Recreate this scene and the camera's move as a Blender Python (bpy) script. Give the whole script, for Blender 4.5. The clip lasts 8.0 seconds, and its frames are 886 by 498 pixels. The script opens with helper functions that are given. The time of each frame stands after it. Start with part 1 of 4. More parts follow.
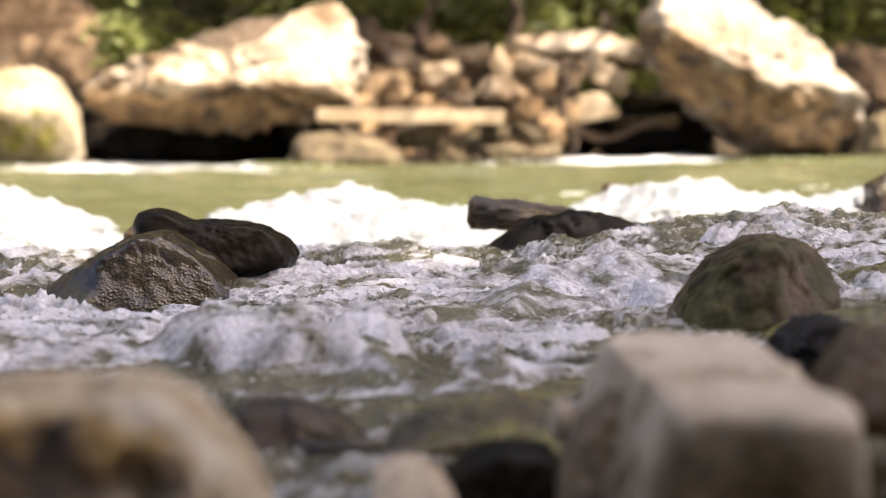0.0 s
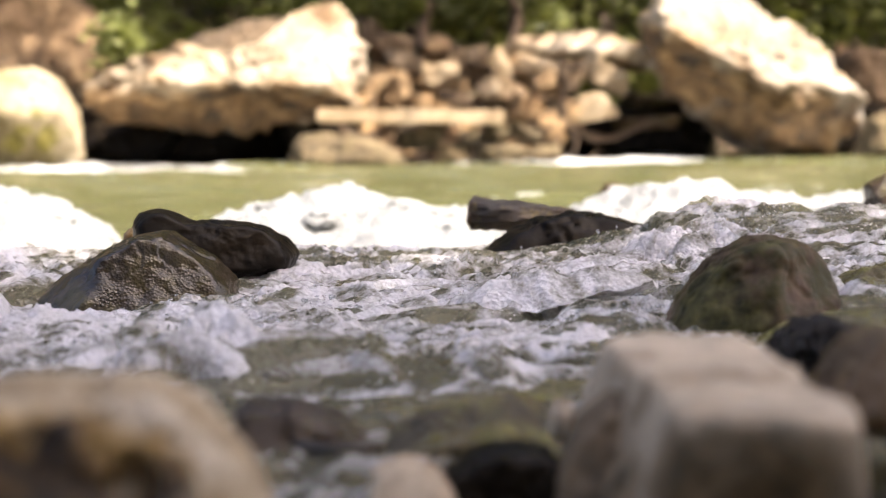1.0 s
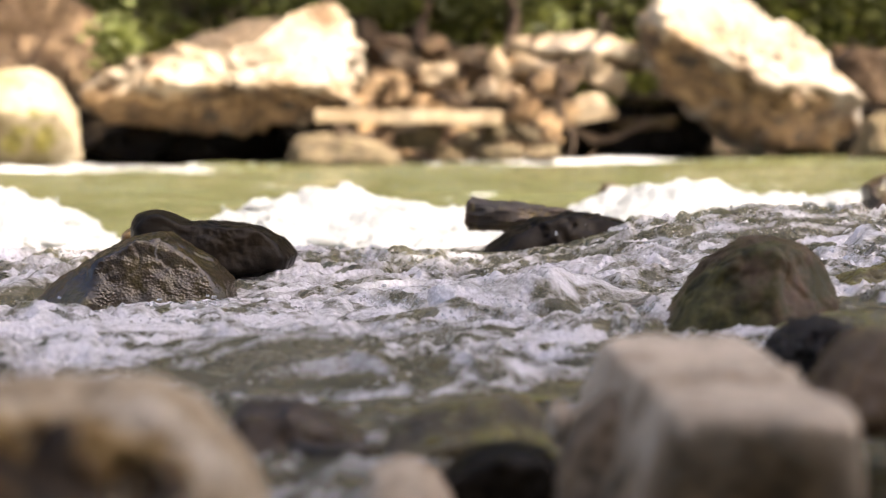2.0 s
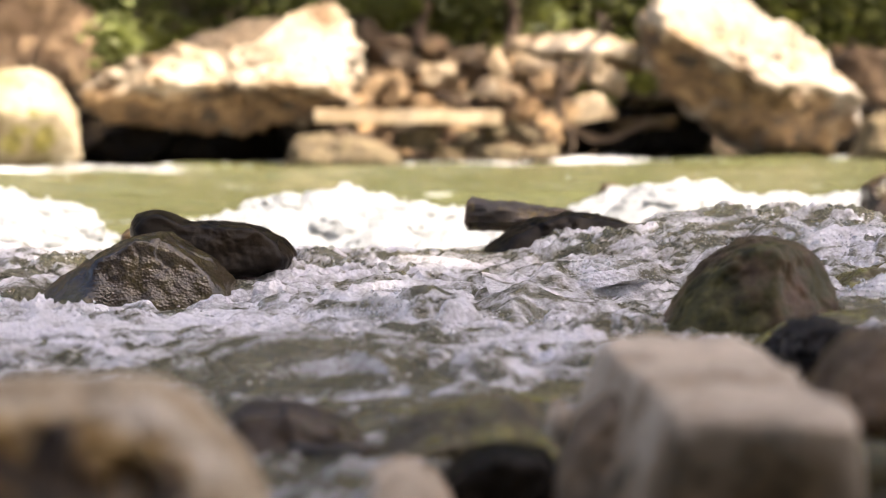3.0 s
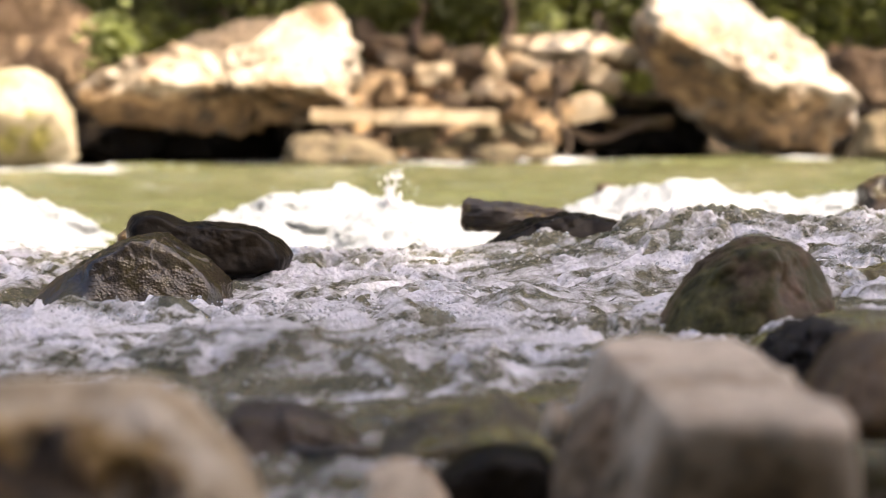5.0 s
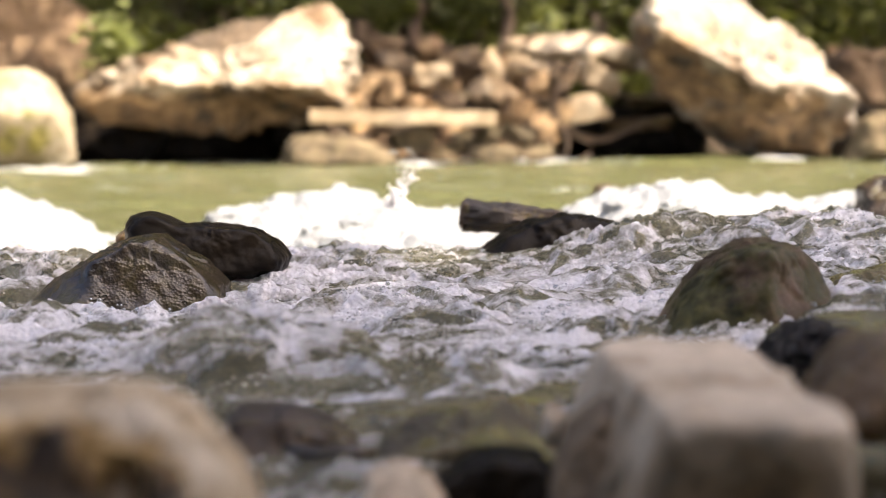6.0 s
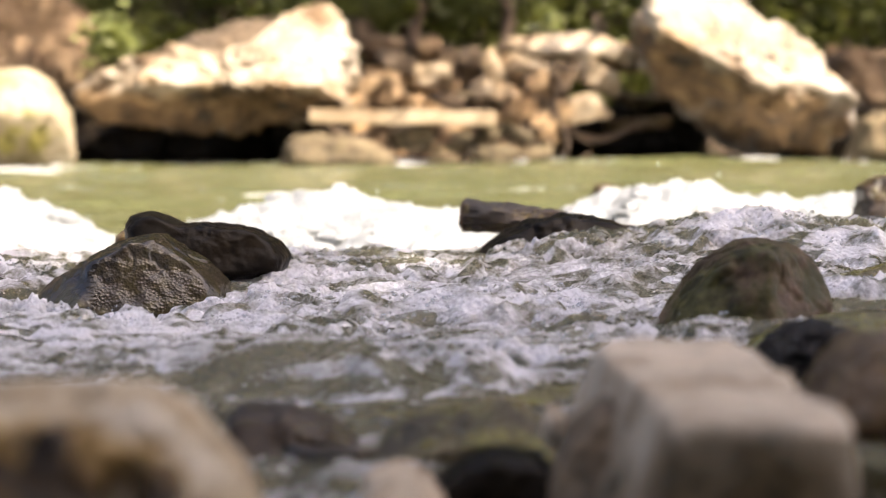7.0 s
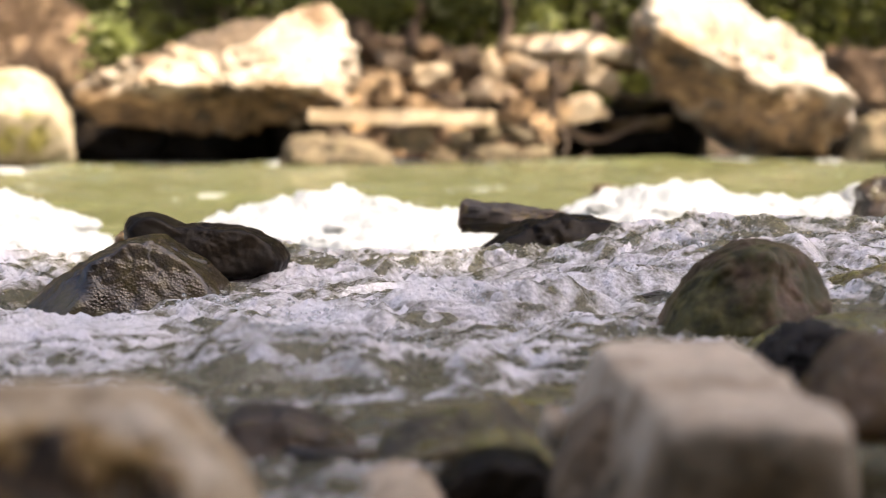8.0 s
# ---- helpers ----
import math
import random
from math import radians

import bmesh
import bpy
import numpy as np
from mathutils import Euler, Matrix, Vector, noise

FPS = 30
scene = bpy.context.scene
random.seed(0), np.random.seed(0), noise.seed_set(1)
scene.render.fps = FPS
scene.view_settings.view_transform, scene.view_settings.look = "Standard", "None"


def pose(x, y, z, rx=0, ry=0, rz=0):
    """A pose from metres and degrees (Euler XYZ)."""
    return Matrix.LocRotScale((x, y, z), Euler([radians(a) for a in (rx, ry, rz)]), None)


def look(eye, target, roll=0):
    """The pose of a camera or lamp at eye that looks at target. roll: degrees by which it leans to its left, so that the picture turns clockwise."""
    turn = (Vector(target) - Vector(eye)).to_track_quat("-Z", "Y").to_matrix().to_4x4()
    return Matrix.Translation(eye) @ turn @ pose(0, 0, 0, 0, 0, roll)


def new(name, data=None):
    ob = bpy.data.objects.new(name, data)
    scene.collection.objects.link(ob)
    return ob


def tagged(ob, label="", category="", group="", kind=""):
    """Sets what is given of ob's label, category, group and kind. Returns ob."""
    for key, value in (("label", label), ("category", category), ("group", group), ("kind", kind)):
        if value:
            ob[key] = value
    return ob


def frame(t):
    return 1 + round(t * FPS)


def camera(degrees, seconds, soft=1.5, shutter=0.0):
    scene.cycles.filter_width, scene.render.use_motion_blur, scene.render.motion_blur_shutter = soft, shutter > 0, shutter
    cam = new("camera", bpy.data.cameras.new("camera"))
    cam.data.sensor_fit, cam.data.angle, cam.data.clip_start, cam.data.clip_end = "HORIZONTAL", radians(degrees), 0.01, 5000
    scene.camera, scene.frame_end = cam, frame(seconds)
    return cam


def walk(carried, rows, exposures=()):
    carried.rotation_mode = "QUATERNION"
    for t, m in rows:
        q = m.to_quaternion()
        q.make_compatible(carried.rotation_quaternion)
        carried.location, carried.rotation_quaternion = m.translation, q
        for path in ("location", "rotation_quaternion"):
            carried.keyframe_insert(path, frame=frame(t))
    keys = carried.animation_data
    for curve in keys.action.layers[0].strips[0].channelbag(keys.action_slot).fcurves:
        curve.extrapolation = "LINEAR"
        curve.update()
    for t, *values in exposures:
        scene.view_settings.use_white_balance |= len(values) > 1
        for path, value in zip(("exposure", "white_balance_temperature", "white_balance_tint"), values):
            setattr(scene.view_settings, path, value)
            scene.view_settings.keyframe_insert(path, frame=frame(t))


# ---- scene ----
# ---------- camera ----------
cam = camera(25, 8.0, soft=1.0)
cam.data.dof.use_dof = True
cam.data.dof.focus_distance = 2.6
cam.data.dof.aperture_fstop = 4.6

DRIFT = [  # seconds, yaw right, pitch up (degrees), rise (m)
    (0.0, 0.000, 0.000, 0.0000), (0.5, 0.004, 0.010, 0.0005), (1.0, 0.003, 0.010, 0.0006),
    (1.5, 0.045, 0.018, 0.0010), (3.0, 0.074, 0.014, 0.0018), (3.5, 0.080, 0.010, 0.0020),
    (4.0, 0.090, 0.008, 0.0023), (4.5, 0.135, 0.008, 0.0025), (6.0, 0.228, 0.026, 0.0034),
    (6.5, 0.228, 0.026, 0.0036), (7.0, 0.230, 0.012, 0.0042), (7.5, 0.226, 0.010, 0.0044),
    (8.0, 0.255, 0.016, 0.0048)]
walk(cam, [(t, pose(0, 0, 0.25 + dz, 90 - 3.883 + pit, 0, -yaw)) for t, yaw, pit, dz in DRIFT],
     [(0, 2.08, 7100, 16), (8, 2.08, 7100, 16)])

# ---------- world and sun ----------
SUN = Vector((0.42, -0.30, 0.86)).normalized()
world = bpy.data.worlds.new("sky")
scene.world = world
world.use_nodes = True
wn = world.node_tree.nodes
sky = wn.new("ShaderNodeTexSky")
sky.sky_type, sky.sun_disc = "NISHITA", False
sky.air_density, sky.dust_density = 0.8, 4.0
sky.sun_elevation, sky.sun_rotation = math.asin(SUN.z), math.atan2(SUN.x, SUN.y)
world.node_tree.links.new(sky.outputs[0], wn["Background"].inputs[0])
wn["Background"].inputs[1].default_value = 0.15
sun = new("sun", bpy.data.lights.new("sun", "SUN"))
sun.data.energy, sun.data.angle, sun.data.color = 4.2, radians(0.6), (1.0, 0.97, 0.87)
sun.matrix_world = look((0, 0, 20), Vector((0, 0, 20)) - SUN)


# ---------- noise on arrays ----------
PERM = np.random.RandomState(7).permutation(4096)
GRAD = np.random.RandomState(8).normal(size=(4096, 3))
GRAD /= np.linalg.norm(GRAD, axis=1)[:, None]


def gnoise(p):
    """Gradient noise at the points p (n, 3), about -1 to 1."""
    i = np.floor(p).astype(np.int64)
    f = p - i
    w = f * f * f * (f * (f * 6 - 15) + 10)
    out = np.zeros(len(p))
    for dx in (0, 1):
        for dy in (0, 1):
            for dz in (0, 1):
                h = PERM[(i[:, 0] + dx) & 4095]
                h = PERM[(h + i[:, 1] + dy) & 4095]
                h = PERM[(h + i[:, 2] + dz) & 4095]
                d = ((f - (dx, dy, dz)) * GRAD[h]).sum(1)
                k = (w[:, 0] if dx else 1 - w[:, 0]) * (w[:, 1] if dy else 1 - w[:, 1]) * (w[:, 2] if dz else 1 - w[:, 2])
                out += k * d
    return out * 1.6


def fbm(p, octaves=4, gain=0.5):
    out, a = np.zeros(len(p)), 1.0
    for o in range(octaves):
        out += a * gnoise(p * 2.03 ** o + 17.3 * o)
        a *= gain
    return out


def billow(p, octaves=4, gain=0.5):
    """Rounded lumps with sharp creases, 0 to about 1.5."""
    out, a = np.zeros(len(p)), 1.0
    for o in range(octaves):
        out += a * np.abs(gnoise(p * 2.03 ** o + 9.1 * o))
        a *= gain
    return out


def ridges(p, octaves=2, gain=0.5, round_off=0.13):
    """Crests with rounded tops over hollow troughs, about 0 to 1."""
    out, a = np.zeros(len(p)), 1.0
    for o in range(octaves):
        out += a * (np.sqrt(gnoise(p * 2.03 ** o + 9.1 * o) ** 2 + round_off ** 2) - round_off)
        a *= gain
    return 1 - out


def bump(x, c, s):
    return np.exp(-((x - c) / s) ** 2)


def step(x, a, b):
    k = np.clip((x - a) / (b - a), 0, 1)
    return k * k * (3 - 2 * k)


# ---------- mesh helpers ----------
def raw_mesh(name, co, faces, material, smooth=True, foam=None):
    """A mesh from arrays: co (n, 3), faces (m, 3 or 4)."""
    me = bpy.data.meshes.new(name)
    n, k = faces.shape
    me.vertices.add(len(co)), me.loops.add(n * k), me.polygons.add(n)
    me.vertices.foreach_set("co", np.ascontiguousarray(co, dtype=np.float32).ravel())
    me.loops.foreach_set("vertex_index", np.ascontiguousarray(faces, dtype=np.int32).ravel())
    me.polygons.foreach_set("loop_start", np.arange(0, n * k, k, dtype=np.int32))
    me.polygons.foreach_set("use_smooth", np.full(n, smooth))
    me.update(calc_edges=True)
    if foam is not None:
        me.attributes.new("foam", "FLOAT", "POINT").data.foreach_set("value", np.ascontiguousarray(foam, dtype=np.float32))
    me.materials.append(material)
    return me


def grid_faces(nu, nv):
    i = np.arange((nu - 1) * (nv - 1))
    a = (i // (nu - 1)) * nu + i % (nu - 1)
    return np.stack([a, a + 1, a + nu + 1, a + nu], 1)


def grid(xs, ys):
    gx, gy = np.meshgrid(xs, ys)
    return gx.ravel(), gy.ravel(), grid_faces(len(xs), len(ys))


BALLS = {}


def ball(sub):
    """Points and faces of a unit icosphere."""
    if sub not in BALLS:
        bm = bmesh.new()
        bmesh.ops.create_icosphere(bm, subdivisions=sub, radius=1)
        co = np.array([v.co[:] for v in bm.verts])
        BALLS[sub] = co / np.linalg.norm(co, axis=1)[:, None], np.array([[v.index for v in f.verts] for f in bm.faces])
        bm.free()
    return BALLS[sub]


def part(name, bm, material, parent, label=""):
    me = bpy.data.meshes.new(name)
    bm.to_mesh(me)
    bm.free()
    me.materials.append(material)
    ob = new(name, me)
    ob.parent = parent
    return tagged(ob, label)


def part_mesh(name, me, parent, label=""):
    ob = new(name, me)
    ob.parent = parent
    return tagged(ob, label)


def outline_reach(d, outline):
    """How soon each direction d leaves an upright outline (x, z) about its middle, corners rounded: 1 / distance."""
    pts = np.array(outline)
    n = 720
    ang = (np.arange(n) + 0.5) * 2 * np.pi / n - np.pi
    u = np.stack([np.cos(ang), np.sin(ang)], 1)
    reach = np.zeros(n)
    for a, b in zip(pts, np.roll(pts, -1, axis=0)):
        e = b - a
        den = u[:, 0] * e[1] - u[:, 1] * e[0]
        den = np.where(np.abs(den) < 1e-9, 1e-9, den)
        r = (a[0] * e[1] - a[1] * e[0]) / den
        k = (a[0] * u[:, 1] - a[1] * u[:, 0]) / den
        reach = np.where((r > 0) & (k >= -1e-6) & (k <= 1 + 1e-6), np.maximum(reach, r), reach)
    w = np.exp(-(np.arange(-14, 15) / 3.2) ** 2)
    reach = np.convolve(np.concatenate([reach[-14:], reach, reach[:14]]), w / w.sum(), "valid")
    phi = np.arctan2(d[:, 2], d[:, 0])
    r = np.interp(phi, np.concatenate([[ang[-1] - 2 * np.pi], ang, [ang[0] + 2 * np.pi]]), np.concatenate([[reach[-1]], reach, [reach[0]]]))
    return np.hypot(d[:, 0], d[:, 2]) / r


def hull_rock(name, planes, material, sub=5, rough=0.02, grain=0.25, sharp=34.0, seed=0, dents=(), crack=0.4, knobs=0.0, outline=None, depth=None, belly=2.6, beds=0.0):
    """A rock between planes (nx, ny, nz, distance) about its middle, with rounded edges and a broken skin. outline: its upright
    shape (x, z), bulging by depth to front and back. beds: depth of the grooves along its bedding; knobs: of its lumps."""
    d, faces = ball(sub)
    q = np.array([p[:3] for p in planes], float)
    q /= np.linalg.norm(q, axis=1)[:, None]
    dist = np.array([p[3] for p in planes])
    k = np.clip(d @ q.T, 0, None) / dist
    if outline:
        body = (outline_reach(d, outline) ** belly + (np.abs(d[:, 1]) / depth) ** belly) ** (1 / belly)
        k = np.concatenate([k, body[:, None]], 1)
    r = 1 / (k ** sharp).sum(1) ** (1 / sharp)
    co = d * r[:, None]
    size = r.mean()
    s = co / size + seed * 11.7
    cracks = np.abs(gnoise(s * 1.7 + 3))
    off = rough * (0.9 * fbm(s * 1.6, 3) + 0.5 * fbm(s * 6, 3, 0.55) * grain * 4 - crack * np.exp(-(cracks / 0.05) ** 2))
    if knobs:
        off = off + knobs * (billow(s * 2.6, 3) - 0.45)
    if beds:
        lay = gnoise(np.stack([s[:, 0] * 0.5, s[:, 1] * 0.5, s[:, 2] * 4.5 + s[:, 0] * 1.2 + 0.5 * fbm(s * 1.3, 2)], 1))
        off = off - beds * np.exp(-(lay / 0.13) ** 2)
    skin = co
    co = co * (1 + (off / r))[:, None]
    for cx, cy, cz, wide, deep in dents:
        gap = np.linalg.norm((skin - (cx, cy, cz)) * (1, 0.4, 1), axis=1)
        co[:, 1] += deep * np.exp(-(gap / wide) ** 4)
    return raw_mesh(name, co, faces, material)


def random_planes(rng, sx, sy, sz, count=11):
    planes = []
    for _ in range(count):
        n = rng.normal(size=3)
        n /= np.linalg.norm(n)
        planes.append((*n, math.sqrt((n[0] * sx) ** 2 + (n[1] * sy) ** 2 + (n[2] * sz) ** 2) * rng.uniform(0.72, 1.0)))
    planes += [(0, 0, 1, sz), (0, 0, -1, sz), (1, 0, 0, sx), (-1, 0, 0, sx), (0, -1, 0, sy), (0, 1, 0, sy)]
    return planes


# ---------- materials ----------
def nodes_of(name):
    m = bpy.data.materials.new(name)
    m.use_nodes = True
    t = m.node_tree
    return m, t, t.nodes["Principled BSDF"]


def tex(t, kind, scale, detail=6.0, rough=0.6, coord="Object"):
    c = t.nodes.new("ShaderNodeTexCoord")
    n = t.nodes.new(kind)
    n.inputs["Scale"].default_value = scale
    if kind == "ShaderNodeTexNoise":
        n.inputs["Detail"].default_value, n.inputs["Roughness"].default_value = detail, rough
    t.links.new(c.outputs[coord], n.inputs["Vector"])
    return n


def ramp(t, src, stops):
    r = t.nodes.new("ShaderNodeValToRGB")
    while len(r.color_ramp.elements) < len(stops):
        r.color_ramp.elements.new(0.5)
    for e, (pos, c) in zip(r.color_ramp.elements, stops):
        e.position = pos
        e.color = (*c, 1) if isinstance(c, tuple) else (c, c, c, 1)
    t.links.new(src, r.inputs[0])
    return r.outputs[0]


def mix(t, fac, a, b, mode="MIX"):
    m = t.nodes.new("ShaderNodeMix")
    m.data_type, m.blend_type = "RGBA", mode
    for sock, v in ((m.inputs[0], fac), (m.inputs[6], a), (m.inputs[7], b)):
        if isinstance(v, (tuple, float, int)):
            sock.default_value = v if not isinstance(v, tuple) else (*v, 1)
        else:
            t.links.new(v, sock)
    return m.outputs[2]


def bumped(t, bsdf, height, strength, distance):
    b = t.nodes.new("ShaderNodeBump")
    b.inputs["Strength"].default_value, b.inputs["Distance"].default_value = strength, distance
    t.links.new(height, b.inputs["Height"])
    t.links.new(b.outputs[0], bsdf.inputs["Normal"])


def rock_material(name, pale, mid, dark, scale, rough=0.85, moss=None, moss_amount=0.5, pit=0.0, relief=0.02, wet=False, shine=0.3, spread=0.0):
    m, t, b = nodes_of(name)
    big = tex(t, "ShaderNodeTexNoise", scale, 5, 0.62)
    fine = tex(t, "ShaderNodeTexNoise", scale * 9, 8, 0.7)
    col = ramp(t, big.outputs[0], [(0.35, dark), (0.49, mid), (0.62, pale)])
    speck = ramp(t, fine.outputs[0], [(0.32, 0.55), (0.55, 1.0), (0.75, 1.15)])
    col = mix(t, 0.8, col, speck, "MULTIPLY")
    info = t.nodes.new("ShaderNodeObjectInfo")
    tint = ramp(t, info.outputs["Random"], [(0.0, (0.80 - spread, 0.80 - spread, 0.82 - spread)), (0.5, (1.0, 0.97, 0.93)), (1.0, (1.12 + spread, 1.02 + spread, 0.88 + spread))])
    col = mix(t, 1.0, col, tint, "MULTIPLY")
    if moss:
        green = tex(t, "ShaderNodeTexNoise", scale * 2.2, 6, 0.7)
        fac = ramp(t, green.outputs[0], [(0.62 - 0.3 * moss_amount, 0.0), (0.78 - 0.3 * moss_amount, 1.0)])
        col = mix(t, fac, col, moss)
    t.links.new(col, b.inputs["Base Color"])
    b.inputs["Roughness"].default_value = rough
    if wet:
        b.inputs["Specular IOR Level"].default_value = shine
        gl = ramp(t, big.outputs[0], [(0.35, rough), (0.65, rough * 0.5)])
        t.links.new(gl, b.inputs["Roughness"])
    h = fine.outputs[0]
    if pit:
        v = tex(t, "ShaderNodeTexVoronoi", pit)
        h = mix(t, 0.7, h, v.outputs["Distance"])
    bumped(t, b, h, 0.7, relief)
    return m


limestone = rock_material("limestone", (0.48, 0.435, 0.365), (0.36, 0.30, 0.22), (0.12, 0.072, 0.034), 2.6, moss=(0.20, 0.125, 0.058), moss_amount=0.40)
mossy_limestone = rock_material("mossy_limestone", (0.38, 0.35, 0.285), (0.28, 0.24, 0.17), (0.16, 0.13, 0.065), 3.4, moss=(0.12, 0.105, 0.022), moss_amount=0.36)
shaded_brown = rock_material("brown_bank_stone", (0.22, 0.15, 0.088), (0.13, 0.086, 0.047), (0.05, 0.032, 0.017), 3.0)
MOSSY = ((0.09, 0.075, 0.012), (0.20, 0.165, 0.028), (0.30, 0.26, 0.10))
# brown_bank_stone made darker, with the ridge's dappled shade in its colour
ridge_stone = rock_material("shade_toned_ridge_stone", (0.12, 0.082, 0.048), (0.075, 0.050, 0.028), (0.03, 0.02, 0.011), 3.0)
rubble_stone = rock_material("rubble_stone", (0.38, 0.26, 0.145), (0.18, 0.112, 0.054), (0.035, 0.021, 0.011), 7.0, spread=0.4)
tan_stone = rock_material("tan_stone", (0.52, 0.42, 0.29), (0.38, 0.28, 0.17), (0.10, 0.065, 0.033), 6.0, spread=0.25)
bank_moss = rock_material("mossy_bank_stone", (0.19, 0.145, 0.085), (0.10, 0.073, 0.038), (0.035, 0.024, 0.012), 9.0, moss=(0.08, 0.064, 0.024), moss_amount=0.4)
red_wet = rock_material("wet_reddish_stone", (0.22, 0.135, 0.062), (0.12, 0.075, 0.034), (0.04, 0.026, 0.013), 12.0, 0.45, relief=0.004, moss=(0.09, 0.075, 0.025), moss_amount=0.3, wet=True)
bank_stone = rock_material("bank_stone", (0.57, 0.49, 0.385), (0.48, 0.40, 0.31), (0.26, 0.185, 0.115), 12.0, relief=0.004, moss=(0.16, 0.12, 0.07), moss_amount=0.15)
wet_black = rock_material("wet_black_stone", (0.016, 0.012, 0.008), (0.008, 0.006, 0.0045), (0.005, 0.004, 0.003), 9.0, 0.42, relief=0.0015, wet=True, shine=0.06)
wet_gloss = rock_material("glazed_black_stone", (0.030, 0.022, 0.018), (0.014, 0.010, 0.009), (0.006, 0.005, 0.005), 22.0, 0.30, relief=0.016, wet=True, shine=0.30)
wet_porous = rock_material("wet_porous_stone", (0.058, 0.042, 0.024), (0.030, 0.021, 0.012), (0.012, 0.008, 0.005), 9.0, 0.22, pit=260.0, relief=0.0014, shine=0.32, moss=(0.045, 0.036, 0.011), moss_amount=0.45, wet=True)
wet_brown = rock_material("wet_brown_stone", (0.17, 0.108, 0.070), (0.082, 0.053, 0.033), (0.028, 0.019, 0.012), 9.0, 0.6, relief=0.002, moss=(0.046, 0.041, 0.015), moss_amount=0.62, wet=True, shine=0.10)
wet_dark = rock_material("wet_dark_stone", (0.070, 0.046, 0.028), (0.034, 0.023, 0.015), (0.014, 0.010, 0.007), 14.0, 0.45, relief=0.003, moss=(0.055, 0.045, 0.014), moss_amount=0.35, wet=True)
olive_stone = rock_material("olive_algae_stone", (0.16, 0.14, 0.06), (0.11, 0.095, 0.038), (0.055, 0.043, 0.02), 16.0, 0.4, relief=0.004, moss=(0.16, 0.145, 0.035), moss_amount=0.5, wet=True)
damp_tan = rock_material("damp_tan_stone", (0.22, 0.15, 0.085), (0.13, 0.09, 0.05), (0.05, 0.038, 0.02), 14.0, 0.7, relief=0.003)
olive_dark = rock_material("olive_wet_stone", (0.15, 0.12, 0.045), (0.085, 0.066, 0.028), (0.03, 0.023, 0.014), 13.0, 0.40, relief=0.004, moss=(0.15, 0.135, 0.03), moss_amount=0.45, wet=True)
wood_pale = rock_material("weathered_wood", (0.50, 0.42, 0.31), (0.41, 0.33, 0.225), (0.26, 0.19, 0.12), 4.0)
wood_end = rock_material("broken_wood", (0.075, 0.040, 0.021), (0.038, 0.020, 0.011), (0.014, 0.008, 0.005), 40.0, 0.7, relief=0.003)
wood_wet = rock_material("wet_wood", (0.050, 0.028, 0.013), (0.022, 0.012, 0.006), (0.010, 0.006, 0.004), 22.0, 0.6, relief=0.003, moss=(0.14, 0.10, 0.02), moss_amount=0.25)
bark = rock_material("bark", (0.14, 0.095, 0.06), (0.09, 0.06, 0.038), (0.04, 0.026, 0.017), 6.0)
soil = rock_material("soil", (0.12, 0.085, 0.055), (0.075, 0.052, 0.033), (0.035, 0.024, 0.015), 3.0, moss=(0.03, 0.034, 0.01), moss_amount=0.4)


def stained(m, spots, colours, rag=0.05, grain=30.0):
    """Paints ragged moss, algae, rust and shade on a stone: spots of x, y, z, radius, in the stone's own space."""
    t = m.node_tree
    b = t.nodes["Principled BSDF"]
    base = b.inputs["Base Color"].links[0].from_socket
    co = t.nodes.new("ShaderNodeTexCoord")
    wob = tex(t, "ShaderNodeTexNoise", grain, 5, 0.65)
    off = t.nodes.new("ShaderNodeVectorMath")
    off.operation = "MULTIPLY_ADD"
    t.links.new(wob.outputs["Color"], off.inputs[0])
    off.inputs[1].default_value = (rag, rag, rag)
    t.links.new(co.outputs["Object"], off.inputs[2])
    spot_mask = None
    for x, y, z, r in spots:
        gap = t.nodes.new("ShaderNodeVectorMath")
        gap.operation = "DISTANCE"
        t.links.new(off.outputs[0], gap.inputs[0])
        gap.inputs[1].default_value = (x + rag / 2, y + rag / 2, z + rag / 2)
        one = ramp(t, gap.outputs["Value"], [(r * 0.75, 0.94), (r * 1.15, 0.0)])
        spot_mask = one if spot_mask is None else mix(t, 1.0, spot_mask, one, "LIGHTEN")
    # the spots' colours: growth, rust and the painted shade tones alike
    shade = tex(t, "ShaderNodeTexNoise", grain * 1.4, 5, 0.6)
    algae = ramp(t, shade.outputs[0], [(0.38, colours[0]), (0.52, colours[1]), (0.68, colours[2])])
    t.links.new(mix(t, spot_mask, base, algae), b.inputs["Base Color"])
    return m


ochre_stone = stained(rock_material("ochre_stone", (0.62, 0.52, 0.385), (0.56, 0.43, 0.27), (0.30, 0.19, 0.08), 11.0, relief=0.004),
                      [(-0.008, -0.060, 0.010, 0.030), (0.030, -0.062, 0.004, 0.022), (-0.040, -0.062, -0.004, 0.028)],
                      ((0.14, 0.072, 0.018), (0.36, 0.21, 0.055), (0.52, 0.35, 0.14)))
# the near-black spots paint the shade of the hollows over the ochre
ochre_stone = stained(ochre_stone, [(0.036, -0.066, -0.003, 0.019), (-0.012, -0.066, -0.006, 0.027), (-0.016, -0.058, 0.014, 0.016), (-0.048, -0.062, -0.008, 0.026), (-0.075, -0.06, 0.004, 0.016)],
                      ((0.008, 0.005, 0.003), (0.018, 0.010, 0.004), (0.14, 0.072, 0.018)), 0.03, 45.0)
